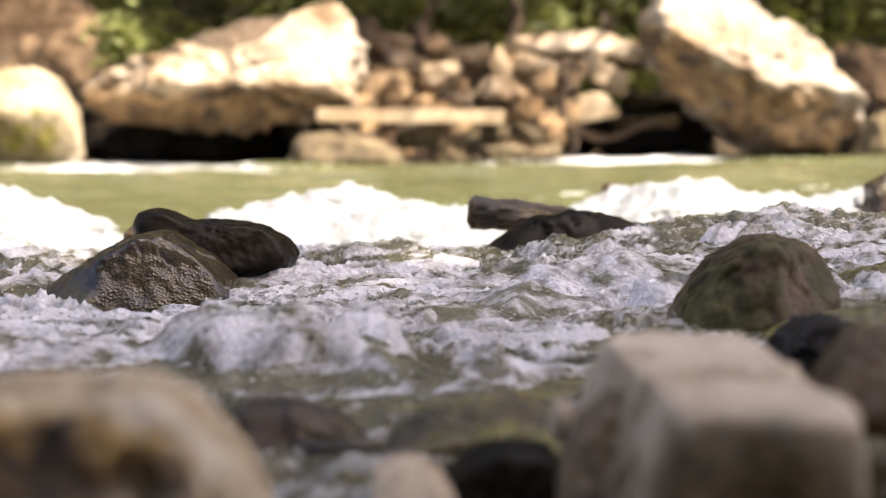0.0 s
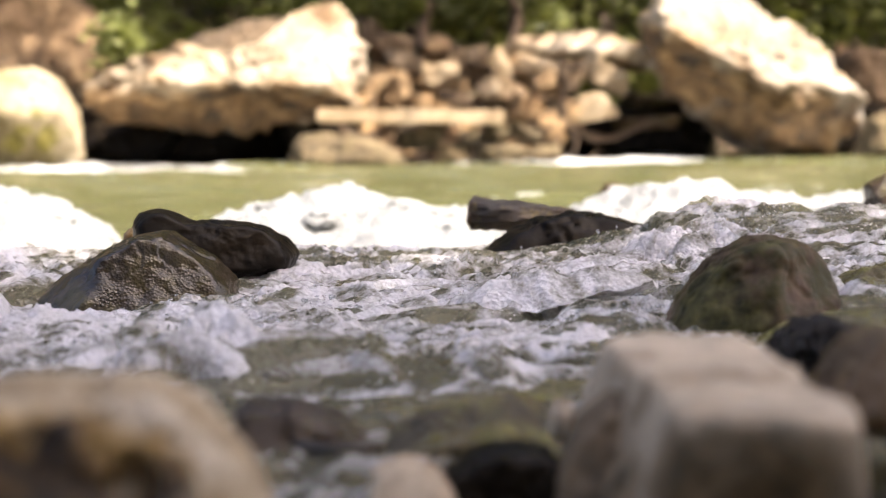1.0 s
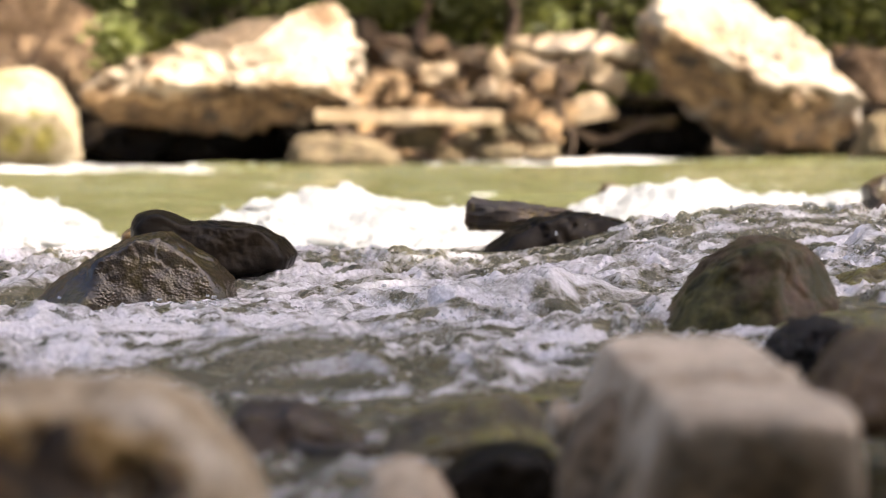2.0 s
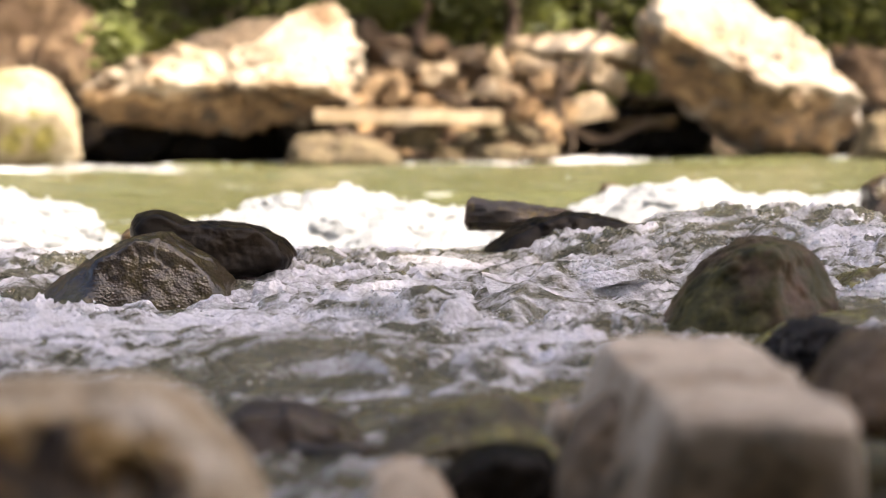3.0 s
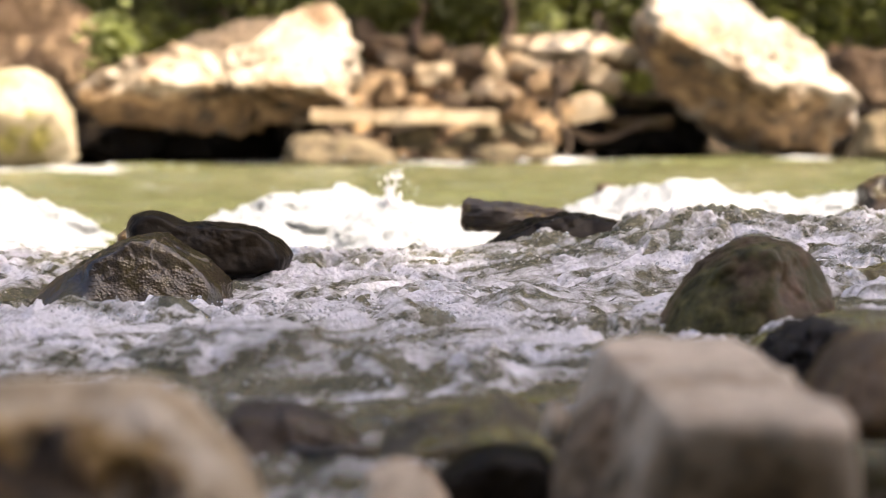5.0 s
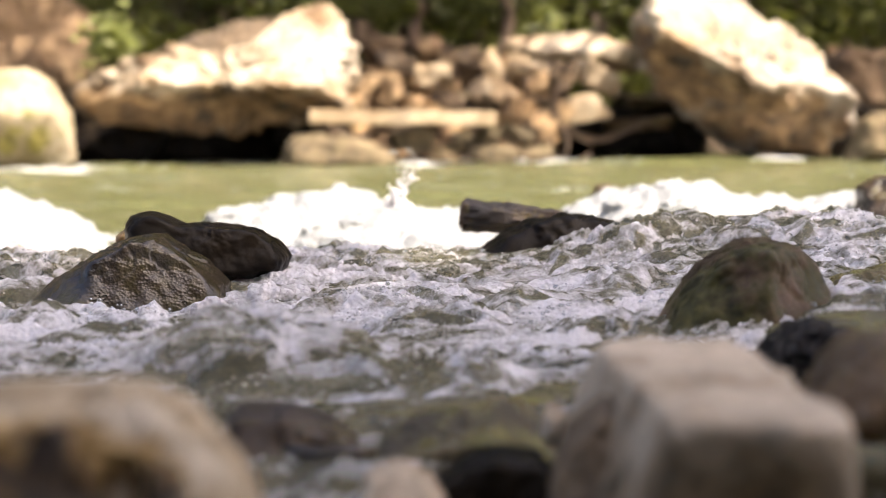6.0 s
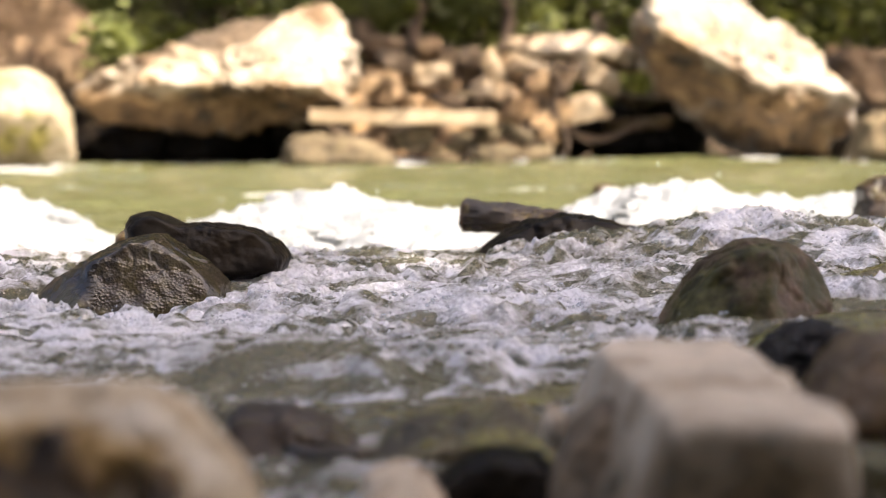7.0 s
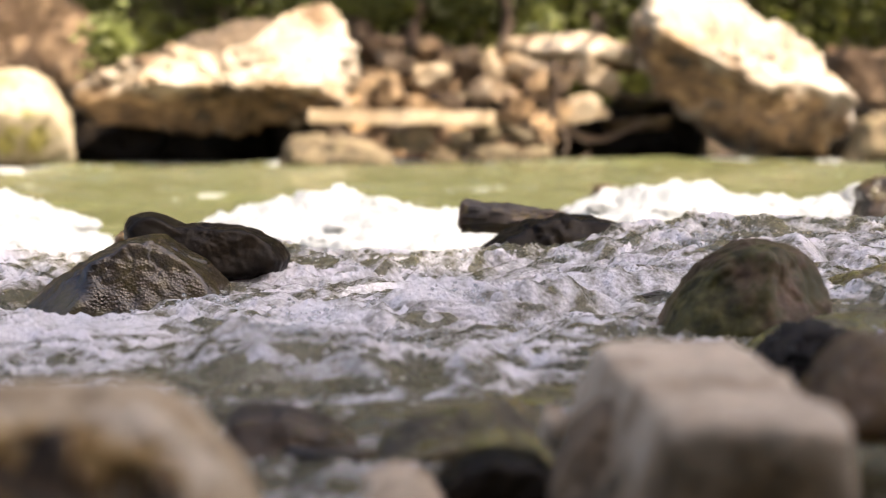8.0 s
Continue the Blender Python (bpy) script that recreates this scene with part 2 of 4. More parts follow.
wet_mossy = stained(wet_brown.copy(), [(-0.055, -0.05, -0.005, 0.055), (-0.02, -0.075, -0.035, 0.050), (0.0, -0.05, 0.05, 0.025)],
                    ((0.020, 0.019, 0.007), (0.050, 0.047, 0.016), (0.10, 0.088, 0.032)), 0.05, 34.0)
# brown staining that also darkens the undersides, standing in for their shade
RUST_SHADE = ((0.026, 0.015, 0.007), (0.155, 0.088, 0.034), (0.33, 0.215, 0.105))
mossy_limestone = stained(mossy_limestone, [(0.20, -0.28, -0.14, 0.09), (0.06, -0.32, -0.06, 0.06), (0.0, -0.3, -0.17, 0.08)], MOSSY, 0.2, 7.0)
left_limestone = stained(limestone.copy(), [(-0.86, -0.2, -0.28, 0.26), (-0.52, -0.2, -0.31, 0.27), (-0.17, -0.2, -0.28, 0.28), (0.17, -0.2, -0.26, 0.27), (0.46, -0.1, -0.22, 0.20), (-0.7, 0.0, -0.34, 0.26), (-0.3, 0.0, -0.40, 0.28), (0.1, 0.0, -0.38, 0.28)], RUST_SHADE, 0.30, 5.0)
tilted_limestone = stained(limestone.copy(), [(-0.48, -0.25, 0.00, 0.26), (-0.24, -0.25, -0.20, 0.28), (0.06, -0.25, -0.34, 0.29), (0.38, -0.2, -0.40, 0.27), (-0.62, -0.10, 0.16, 0.18), (-0.45, 0.0, -0.14, 0.26), (-0.15, 0.0, -0.40, 0.28), (0.30, 0.0, -0.50, 0.30), (0.60, -0.1, -0.36, 0.18)], RUST_SHADE, 0.30, 5.0)
# algae spots; they also paint the front and left sides' shade into the colour
block_stone = stained(rock_material("algae_and_shade_stone", (0.56, 0.465, 0.355), (0.48, 0.395, 0.295), (0.28, 0.20, 0.125), 12.0, relief=0.004, moss=(0.16, 0.12, 0.07), moss_amount=0.15),
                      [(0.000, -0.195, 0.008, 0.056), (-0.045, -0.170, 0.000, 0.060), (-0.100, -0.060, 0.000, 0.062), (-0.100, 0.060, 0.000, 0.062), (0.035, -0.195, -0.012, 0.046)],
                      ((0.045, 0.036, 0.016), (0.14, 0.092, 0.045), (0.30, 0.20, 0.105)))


def leaf_material(name, a, b2, c2):
    m, t, b = nodes_of(name)
    g = t.nodes.new("ShaderNodeNewGeometry")
    col = ramp(t, g.outputs["Random Per Island"], [(0.0, a), (0.6, b2), (1.0, c2)])
    t.links.new(col, b.inputs["Base Color"])
    b.inputs["Roughness"].default_value = 0.55
    tr = t.nodes.new("ShaderNodeBsdfTranslucent")
    t.links.new(col, tr.inputs[0])
    ms = t.nodes.new("ShaderNodeMixShader")
    ms.inputs[0].default_value = 0.5
    t.links.new(b.outputs[0], ms.inputs[1]), t.links.new(tr.outputs[0], ms.inputs[2])
    t.links.new(ms.outputs[0], t.nodes["Material Output"].inputs[0])
    return m


leaves_dark = leaf_material("forest_leaves", (0.060, 0.066, 0.012), (0.11, 0.118, 0.022), (0.18, 0.185, 0.04))
leaves_light = leaf_material("shrub_leaves", (0.18, 0.20, 0.05), (0.30, 0.33, 0.11), (0.44, 0.46, 0.21))


def water_material(name, body, clear, rough, foam_cut, foam_scale, foam_colour=(0.80, 0.81, 0.82), ripple=0.010, ripple_scale=90.0, spread=0.22, fleck=0.0, soft=0.0):
    """Silty water: a body colour seen through a clear part, gloss on top, and foam where the foam value is high."""
    m, t, b = nodes_of(name)
    b.inputs["Base Color"].default_value = (*body, 1)
    b.inputs["Roughness"].default_value = rough
    b.inputs["IOR"].default_value = 1.33
    rip = tex(t, "ShaderNodeTexNoise", ripple_scale, 4, 0.55)
    bumped(t, b, rip.outputs[0], 0.8, ripple)
    tr = t.nodes.new("ShaderNodeBsdfTransparent")
    tr.inputs[0].default_value = (0.80, 0.80, 0.66, 1)
    wet = t.nodes.new("ShaderNodeMixShader")
    wet.inputs[0].default_value = clear
    t.links.new(b.outputs[0], wet.inputs[1]), t.links.new(tr.outputs[0], wet.inputs[2])
    fo = t.nodes.new("ShaderNodeBsdfPrincipled")
    fo.inputs["Base Color"].default_value = (*foam_colour, 1)
    fo.inputs["Roughness"].default_value = 0.3
    fo.inputs["Coat Weight"].default_value, fo.inputs["Coat Roughness"].default_value = 1.0, 0.03
    fo.inputs["Coat IOR"].default_value = 1.4
    fo.inputs["Subsurface Weight"].default_value, fo.inputs["Subsurface Scale"].default_value = soft, 0.02
    fo.inputs["Subsurface Radius"].default_value = (1.0, 1.0, 1.0)
    fn = tex(t, "ShaderNodeTexNoise", foam_scale, 7, 0.75)
    fv = tex(t, "ShaderNodeTexVoronoi", foam_scale * 2.5)
    bumped(t, fo, mix(t, 0.4, fn.outputs[0], fv.outputs["Distance"]), 1.0, 0.012)
    tiny = tex(t, "ShaderNodeTexNoise", foam_scale * 3, 3, 0.6)
    glint = t.nodes.new("ShaderNodeBump")
    glint.inputs["Strength"].default_value, glint.inputs["Distance"].default_value = 1.0, 0.010
    t.links.new(tiny.outputs[0], glint.inputs["Height"])
    t.links.new(glint.outputs[0], fo.inputs["Coat Normal"])
    at = t.nodes.new("ShaderNodeAttribute")
    at.attribute_name = "foam"
    add = t.nodes.new("ShaderNodeMath")
    add.operation = "MULTIPLY_ADD"
    t.links.new(fn.outputs[0], add.inputs[0])
    add.inputs[1].default_value = 0.6
    t.links.new(at.outputs["Fac"], add.inputs[2])
    fine = tex(t, "ShaderNodeTexNoise", foam_scale * 4.5, 5, 0.8)
    lace = tex(t, "ShaderNodeTexVoronoi", foam_scale * 1.3)
    lace.feature = "DISTANCE_TO_EDGE"
    web = t.nodes.new("ShaderNodeMath")
    web.operation = "MULTIPLY_ADD"
    t.links.new(lace.outputs["Distance"], web.inputs[0])
    web.inputs[1].default_value = -0.35
    t.links.new(add.outputs[0], web.inputs[2])
    grit = t.nodes.new("ShaderNodeMath")
    grit.operation = "MULTIPLY_ADD"
    t.links.new(fine.outputs[0], grit.inputs[0])
    grit.inputs[1].default_value = 0.60
    t.links.new(web.outputs[0], grit.inputs[2])
    fac = ramp(t, grit.outputs[0], [(foam_cut, 0.0), (foam_cut + spread * 0.4, 0.42), (foam_cut + spread, 0.95)])
    if fleck:
        # white dots paint both foam flecks and the sparkle of glints
        dot_cells = tex(t, "ShaderNodeTexVoronoi", 120.0)
        dots = ramp(t, dot_cells.outputs["Distance"], [(0.12, fleck), (0.30, 0.0)])
        herd = tex(t, "ShaderNodeTexNoise", 26.0, 3, 0.6)
        dots = mix(t, 1.0, dots, ramp(t, herd.outputs[0], [(0.52, 0.0), (0.60, 1.0)]), "MULTIPLY")
        fac = mix(t, 1.0, fac, dots, "LIGHTEN")
    ms = t.nodes.new("ShaderNodeMixShader")
    t.links.new(fac, ms.inputs[0])
    t.links.new(wet.outputs[0], ms.inputs[1]), t.links.new(fo.outputs[0], ms.inputs[2])
    t.links.new(ms.outputs[0], t.nodes["Material Output"].inputs[0])
    return m


green_water = water_material("green_river_water", (0.070, 0.073, 0.031), 0.0, 0.20, 0.83, 6.0, ripple=0.01, ripple_scale=5.0)
clear_water = water_material("clear_shallow_water", (0.146, 0.131, 0.078), 0.36, 0.015, 0.56, 52.0, (0.74, 0.715, 0.735), spread=0.46, fleck=0.9)
foam_mat = water_material("white_foam", (0.20, 0.205, 0.195), 0.0, 0.25, 0.40, 34.0, (0.225, 0.23, 0.232), spread=0.4, soft=0.85)


def drop_material():
    m, t, b = nodes_of("water_drop")
    b.inputs["Base Color"].default_value = (0.9, 0.92, 0.93, 1)
    b.inputs["Roughness"].default_value, b.inputs["IOR"].default_value = 0.02, 1.33
    b.inputs["Transmission Weight"].default_value = 0.75
    return m


drop_mat = drop_material()


# ---------- ground: river bed, banks and hillside in one sheet ----------
def ground_height(x, y):
    n = fbm(np.stack([x * 0.8, y * 0.8, x * 0 + 4], 1), 4)
    bed = -0.16 - 0.25 * step(y, 3.2, 4.5) + 0.03 * n
    hollow = 1.05 * (step(x, -2.5, -2.2) * step(-x, 0.75, 1.0) + step(x, 0.62, 0.85) * step(-x, -2.9, -2.6))
    v = y - hollow
    bank = step(v, 11.7, 12.3) * 0.42 + 0.50 * np.clip((v - 12.2) / 1.3, 0, 1)
    hill = np.clip(y - 13.5, 0, 30) * 0.55 + np.clip(y - 43, 0, 400) * 0.1
    near = step(-y, -1.0, 0.3) * 0.12 + np.clip(-y - 0.35, 0, 3) * 0.85 + np.clip(-y - 3.35, 0, 30) * 0.2
    return bed + bank + hill + near + n * 0.12 * step(y, 12, 14)


def ground_at(x, y):
    return float(ground_height(np.array([x]), np.array([y]))[0])


def ground():
    xs = np.concatenate([-np.geomspace(400, 6, 24), np.linspace(-5.8, 5.8, 150), np.geomspace(6, 400, 24)])
    ys = np.concatenate([-np.geomspace(300, 3, 20), np.linspace(-2.8, 20, 260), np.geomspace(20.5, 500, 24)])
    gx, gy, faces = grid(xs, ys)
    co = np.stack([gx, gy, ground_height(gx, gy)], 1)
    tagged(new("ground", raw_mesh("ground", co, faces, soil)), "brown river bed, earthy banks and wooded hillside", "ground", kind="structure")


ground()


# ---------- water ----------
def level(x, y):
    """Mean height of the near water: it drops to the left and towards the near bank and heaps up over stones."""
    z = 0.004 + 0.050 * step(x, 0.05, 0.75) - 0.010 * step(-y, -2.2, -1.5) + 0.012 * step(y, 2.7, 3.1)
    z = z + 0.036 * bump(x, 0.39, np.where(x < 0.37, 0.20, 0.26)) * bump(y, 3.08, 0.20)
    z = z + 0.034 * bump(x, -0.17, 0.10) * bump(y, 1.93, 0.09) + 0.018 * bump(x, -0.03, 0.12) * bump(y, 1.80, 0.10)
    z = z + 0.008 * bump(x, -0.48, 0.12) * bump(y, 2.24, 0.10) - 0.024 * bump(x, -0.46, 0.2) * bump(y, 2.5, 0.16)
    u = x * 0.75 + (y - 2.5) * -0.66
    z = z + 0.026 * bump(u, 0.13, 0.05) * bump(x, 0.15, 0.2) * step(y, 2.0, 2.3)
    return z - 0.12 * step(y, 3.26, 3.62)


def rough_water(x, y):
    """How broken the water is, 0 to 1."""
    r = 0.95 + 0.05 * step(y, 1.9, 2.3)
    r = r - 0.12 * bump(x, -0.17, 0.10) * bump(y, 1.90, 0.09)
    return np.clip(r - 0.5 * step(x, 0.42, 0.6) * step(-y, -2.7, -2.3), 0.15, 1)


def chop(x, y, seed=0.0):
    """Choppy relief in metres and the foam on it: sharp crests over rounded troughs, broken at several sizes."""
    s = np.full_like(x, seed)
    wx = gnoise(np.stack([x * 6, y * 6, s + 2], 1)) * 0.5
    wy = gnoise(np.stack([x * 6, y * 6, s + 12], 1)) * 0.5
    a = ridges(np.stack([x * 4.5 + wx, y * 7 + wy, s], 1))
    b = ridges(np.stack([x * 11 + wx * 2, y * 14 + wy * 2, s + 5], 1), 3, 0.55, 0.09)
    c = billow(np.stack([x * 42 + wx * 5, y * 52 + wy * 5, s + 9], 1), 2, 0.6)
    d = fbm(np.stack([x * 120, y * 140, s + 9], 1), 2, 0.6)
    calm = 0.5 + 0.5 * step(gnoise(np.stack([x * 3.1, y * 4.5, s + 22], 1)), -0.3, 0.4)
    foam = 0.6 * fbm(np.stack([x * 5 + wx * 2, y * 10 + wy * 2, s + 31], 1), 3, 0.6) + 0.75 * fbm(np.stack([x * 19 + wx * 4, y * 34 + wy * 4, s + 37], 1), 3, 0.65)
    return (a - 0.62) * 0.048 + ((b - 0.4) * 0.034 + (c - 0.4) * 0.012 * (0.6 + 0.5 * foam) + d * 0.0060 * (0.30 + np.clip(foam, 0, 1))) * calm, foam


def foam_zone(x, y):
    """1 in the foaming water behind the slanting standing wave, 0 in the olive water before it."""
    return step(y - 2.35 - 1.2 * np.clip(x, -0.5, 0.35), -0.14, 0.16)


def water_near():
    xs = np.concatenate([-np.geomspace(60, 3.1, 14), np.linspace(-3, -0.9, 90), np.linspace(-0.88, 0.88, 540), np.linspace(0.9, 3, 90), np.geomspace(3.1, 60, 14)])
    ys = np.concatenate([np.linspace(-0.6, 0.2, 30)[:-1], np.linspace(0.2, 1.35, 90)[:-1], np.linspace(1.35, 3.4, 470)[:-1], np.linspace(3.4, 3.75, 30)])
    gx, gy, faces = grid(xs, ys)
    r = rough_water(gx, gy)
    c, foam = chop(gx, gy)
    inside = step(-np.abs(gx), -2.98, -2.1)
    c, foam = c * inside, foam * inside
    co = np.stack([gx, gy, level(gx, gy) - 0.004 + c * r * 0.85], 1)
    f = foam * 0.50 + 0.14 + 0.09 * step(gy, 1.80, 2.1) - 0.06 * bump(gx, -0.22, 0.06) * bump(gy, 1.95, 0.07) - 0.27 * bump(gx, 0.40, 0.27) * bump(gy, 3.05, 0.25) + 0.03 * step(-gy, -2.02, -1.72) - 0.15 * step(-gy, -1.85, -1.65) - 0.25 * step(gx, 0.40, 0.5) * step(-gy, -2.6, -2.4) + c * 5 * r - 0.12 + 0.42 * bump(gx, -0.46, 0.26) * bump(gy, 2.28, 0.22) + 0.16 * bump(gy, 2.75, 0.3) * bump(gx, 0.0, 0.3)
    f = f - 0.14 * (1 - inside) - 0.03 * (1 - foam_zone(gx, gy)) - 0.22 * step(gx, 0.12, 0.22) * step(-gy, -2.35, -2.1)
    tagged(new("water", raw_mesh("water", co, faces, clear_water, foam=f)), "clear shallow water tumbling over stones in shade", "water", kind="structure")


water_near()


def water_far():
    xs = np.concatenate([-np.geomspace(60, 3.2, 16), np.linspace(-3, 4.4, 420), np.geomspace(4.6, 60, 16)])
    ys = np.concatenate([np.linspace(3.3, 6, 160)[:-1], np.linspace(6, 13.4, 250)])
    gx, gy, faces = grid(xs, ys)
    p = np.stack([gx * 0.8, gy * 2.4, gx * 0 + 3], 1)
    z = -0.055 + 0.020 * step(gy, 4.6, 7) + 0.002 * step(gy, 7, 12) + 0.026 * fbm(p, 3) + 0.012 * fbm(p * 3.1, 3)
    z = z + 0.02 * step(gy, 9, 12) * billow(p * 2.0, 3) - 0.035 * step(gy, 8, 11.5) * step(-gx, -0.8, 1.4)
    foam = fbm(np.stack([gx * 0.7, gy * 2.6, gx * 0 + 8], 1), 4, 0.6) * 0.35 + 0.46 * bump(gy, 12.0, 0.4) + 0.40 * bump(gy, 10.8, 0.8) * step(-gx, 1.0, 1.8)
    inside = step(-np.abs(gx - 0.7), -4.2, -3.4)
    z, foam = -0.02 + (z + 0.02) * inside, foam * inside
    ob = new("water", raw_mesh("water", np.stack([gx, gy, z], 1), faces, green_water, foam=foam))
    return tagged(ob, "silty green river water flowing in sunlight", "water", kind="structure")


FAR_WATER = water_far()


def rapids_height(x, y):
    """Standing white waves behind the stones."""
    n = fbm(np.stack([x * 2.2, y * 2.2, x * 0 + 1], 1), 2)
    h = 0.078 * bump(x, -0.27, 0.30) * bump(y, 4.75, 0.30) + 0.095 * bump(x, -1.05, 0.24) * bump(y, 4.7, 0.34)
    h = h + 0.104 * bump(x, 0.56, 0.28) * bump(y, 4.7, 0.30) + 0.085 * bump(x, 1.02, 0.12) * bump(y, 4.5, 0.3)
    h = h + 0.03 * bump(x, 0.05, 0.3) * bump(y, 4.3, 0.3)
    h = h + 0.030 * bump(x, 0.84, 0.17) * bump(y, 4.65, 0.25) - 0.03 * bump(x, -0.68, 0.12) * bump(y, 4.8, 0.5)
    return h * (1.08 + 0.40 * n) + 0.022 * bump(y, 4.3, 0.55) + 0.045 * bump(y, 4.65, 0.22) * (1 - 0.95 * bump(x, -0.67, 0.15))


def rapids():
    xs, ys = np.linspace(-1.7, 1.9, 400), np.linspace(3.5, 5.5, 240)
    gx, gy, faces = grid(xs, ys)
    b = 0.45 + 0.36 * fbm(np.stack([gx * 6, gy * 6, gx * 0 + 2], 1), 6, 0.66)
    edge = step(gy, 3.45, 3.7) * step(-gy, -5.4, -5.0)
    z = -0.085 + rapids_height(gx, gy) + (b - 0.45) * 0.075 * edge - 0.06 * (1 - edge)
    ob = new("rapids", raw_mesh("rapids", np.stack([gx, gy, z], 1), faces, foam_mat, foam=0.15 + b * 0.4))
    tagged(ob, "white foaming standing waves in bright sunlight", "water", kind="structure")


rapids()


# ---------- stones in the stream ----------
def stone(name, where, planes, material, label, category="rock", sub=5, **kw):
    ob = new(name, hull_rock(name, planes, material, sub, **kw))
    ob.location = where
    return tagged(ob, label, category)


def outlined(name, where, outline, front, back, material, label, depth=None, **kw):
    wide = max(x for x, z in outline) - min(x for x, z in outline)
    return stone(name, where, front + back, material, label, outline=outline, depth=depth or wide * 0.8, **kw)


# black pair
outlined("rock", (-0.410, 2.660, 0.035), [(-0.137, -0.047), (-0.116, -0.021), (-0.093, 0.000), (-0.056, 0.023), (-0.015, 0.042), (0.018, 0.054), (0.041, 0.057), (0.066, 0.042), (0.099, 0.023), (0.132, -0.008), (0.139, -0.061), (-0.133, -0.068)],
         [(0.22, -0.80, 0.55, 0.096), (-0.55, -0.50, 0.66, 0.085)], [(0, 1, 0.2, 0.12)], wet_porous,
         "wet dark pitted rock standing in the rapids", sub=6, rough=0.008, grain=0.14, seed=1, sharp=40.0, depth=0.18)
outlined("rock", (-0.322, 2.880, 0.061), [(-0.122, -0.028), (-0.124, 0.033), (-0.113, 0.047), (-0.088, 0.051), (-0.067, 0.047), (-0.054, 0.036), (-0.027, 0.036), (0.012, 0.033), (0.049, 0.030), (0.073, 0.024), (0.096, 0.010), (0.113, -0.013), (0.106, -0.032), (0.069, -0.044), (-0.070, -0.044)],
         [(0.1, -0.85, 0.5, 0.060)], [(0, 1, 0.3, 0.09)], wet_black,
         "wet black elongated rock behind the pitted rock", sub=6, rough=0.005, grain=0.14, crack=0.0, seed=2, depth=0.10)
outlined("rock", (-0.463, 2.980, 0.068), [(-0.014, -0.008), (-0.011, 0.005), (-0.003, 0.012), (0.014, 0.014), (0.017, -0.014)], [(0, -0.8, 0.5, 0.03)], [(0, 1, 0.3, 0.03)], red_wet,
         "small reddish brown stone behind the black rock", sub=4, rough=0.003, seed=9, depth=0.03)
outlined("rock", (0.333, 2.150, 0.058), [(-0.102, -0.050), (-0.086, -0.025), (-0.068, 0.006), (-0.046, 0.031), (-0.023, 0.048), (0.001, 0.059), (0.034, 0.059), (0.060, 0.051), (0.078, 0.035), (0.088, 0.011), (0.086, -0.025), (0.071, -0.061), (-0.088, -0.068)],
         [(-0.35, -0.75, 0.5, 0.080), (0.62, -0.65, 0.42, 0.082), (-0.6, -0.1, 0.8, 0.072)], [(0, 1, 0.3, 0.10)], wet_mossy,
         "wet brown mossy rock with water lapping round it", sub=6, grain=0.15, rough=0.006, seed=3, depth=0.13)
outlined("rock", (0.188, 3.220, 0.035), [(-0.149, -0.027), (-0.121, -0.003), (-0.078, 0.027), (-0.032, 0.048), (0.023, 0.058), (0.086, 0.053), (0.141, 0.037), (0.224, -0.000), (0.233, -0.055), (-0.141, -0.055)],
         [(0, -0.7, 0.6, 0.07)], [(0, 1, 0.3, 0.1)], wet_black,
         "wet dark rock half covered by flowing water", sub=5, rough=0.008, seed=4, depth=0.13)
outlined("rock", (0.953, 4.100, 0.045), [(-0.098, -0.047), (-0.090, -0.012), (-0.075, 0.033), (-0.082, 0.060), (-0.053, 0.077), (0.022, 0.084), (0.115, 0.058), (0.117, -0.058)],
         [(-0.4, -0.7, 0.55, 0.09)], [(0, 1, 0.3, 0.14)], wet_dark, "wet mossy rock with water pouring past", rough=0.008, seed=5, depth=0.15)
outlined("rock", (0.511, 5.900, 0.017), [(-0.050, -0.042), (0.067, -0.042), (0.047, 0.017), (-0.000, 0.030), (-0.034, 0.025)],
         [(0, -0.8, 0.4, 0.07)], [(0, 1, 0.3, 0.08)], wet_brown, "small mossy rock in the green water", sub=4, rough=0.008, seed=6)


def log():
    base = new("log")
    base.location = (0.140, 3.500, 0.070)
    base.rotation_euler = (0, radians(4), radians(-14))
    bm = bmesh.new()
    bmesh.ops.create_cone(bm, cap_ends=True, segments=28, radius1=0.026, radius2=0.018, depth=0.178, matrix=pose(0, 0, 0, 0, 90, 0))
    bmesh.ops.subdivide_edges(bm, edges=[e for e in bm.edges if abs(e.verts[0].co.x - e.verts[1].co.x) > 0.1], cuts=24)
    for v in bm.verts:
        a = math.atan2(v.co.z, v.co.y)
        k = 1 + 0.30 * noise.noise(Vector((v.co.x * 12, a * 1.5, 1))) + 0.16 * noise.noise(Vector((v.co.x * 40, a * 5, 2)))
        if abs(v.co.x) > 0.085:
            v.co.x += 0.012 * noise.noise(Vector((v.co.y * 90, v.co.z * 90, 5)))
        v.co.y *= k * 1.25
        v.co.z *= k * 1.12
    part("trunk", bm, wood_wet, base)
    end = bmesh.new()
    bmesh.ops.create_cone(end, cap_ends=True, segments=22, radius1=0.024, radius2=0.026, depth=0.007, matrix=pose(-0.091, 0, 0, 0, 90, 0))
    for v in end.verts:
        k = 1 + 0.14 * noise.noise(Vector((v.co.y * 50, v.co.z * 50, 1)))
        v.co.y *= k * 1.2
        v.co.z *= k * 1.05
        v.co.x += 0.004 * noise.noise(Vector((v.co.y * 80, v.co.z * 80, 4)))
    part("broken_end", end, wood_end, base, "paler reddish broken end grain")
    tagged(base, "short wet brown broken log lodged between rocks", "log")


log()

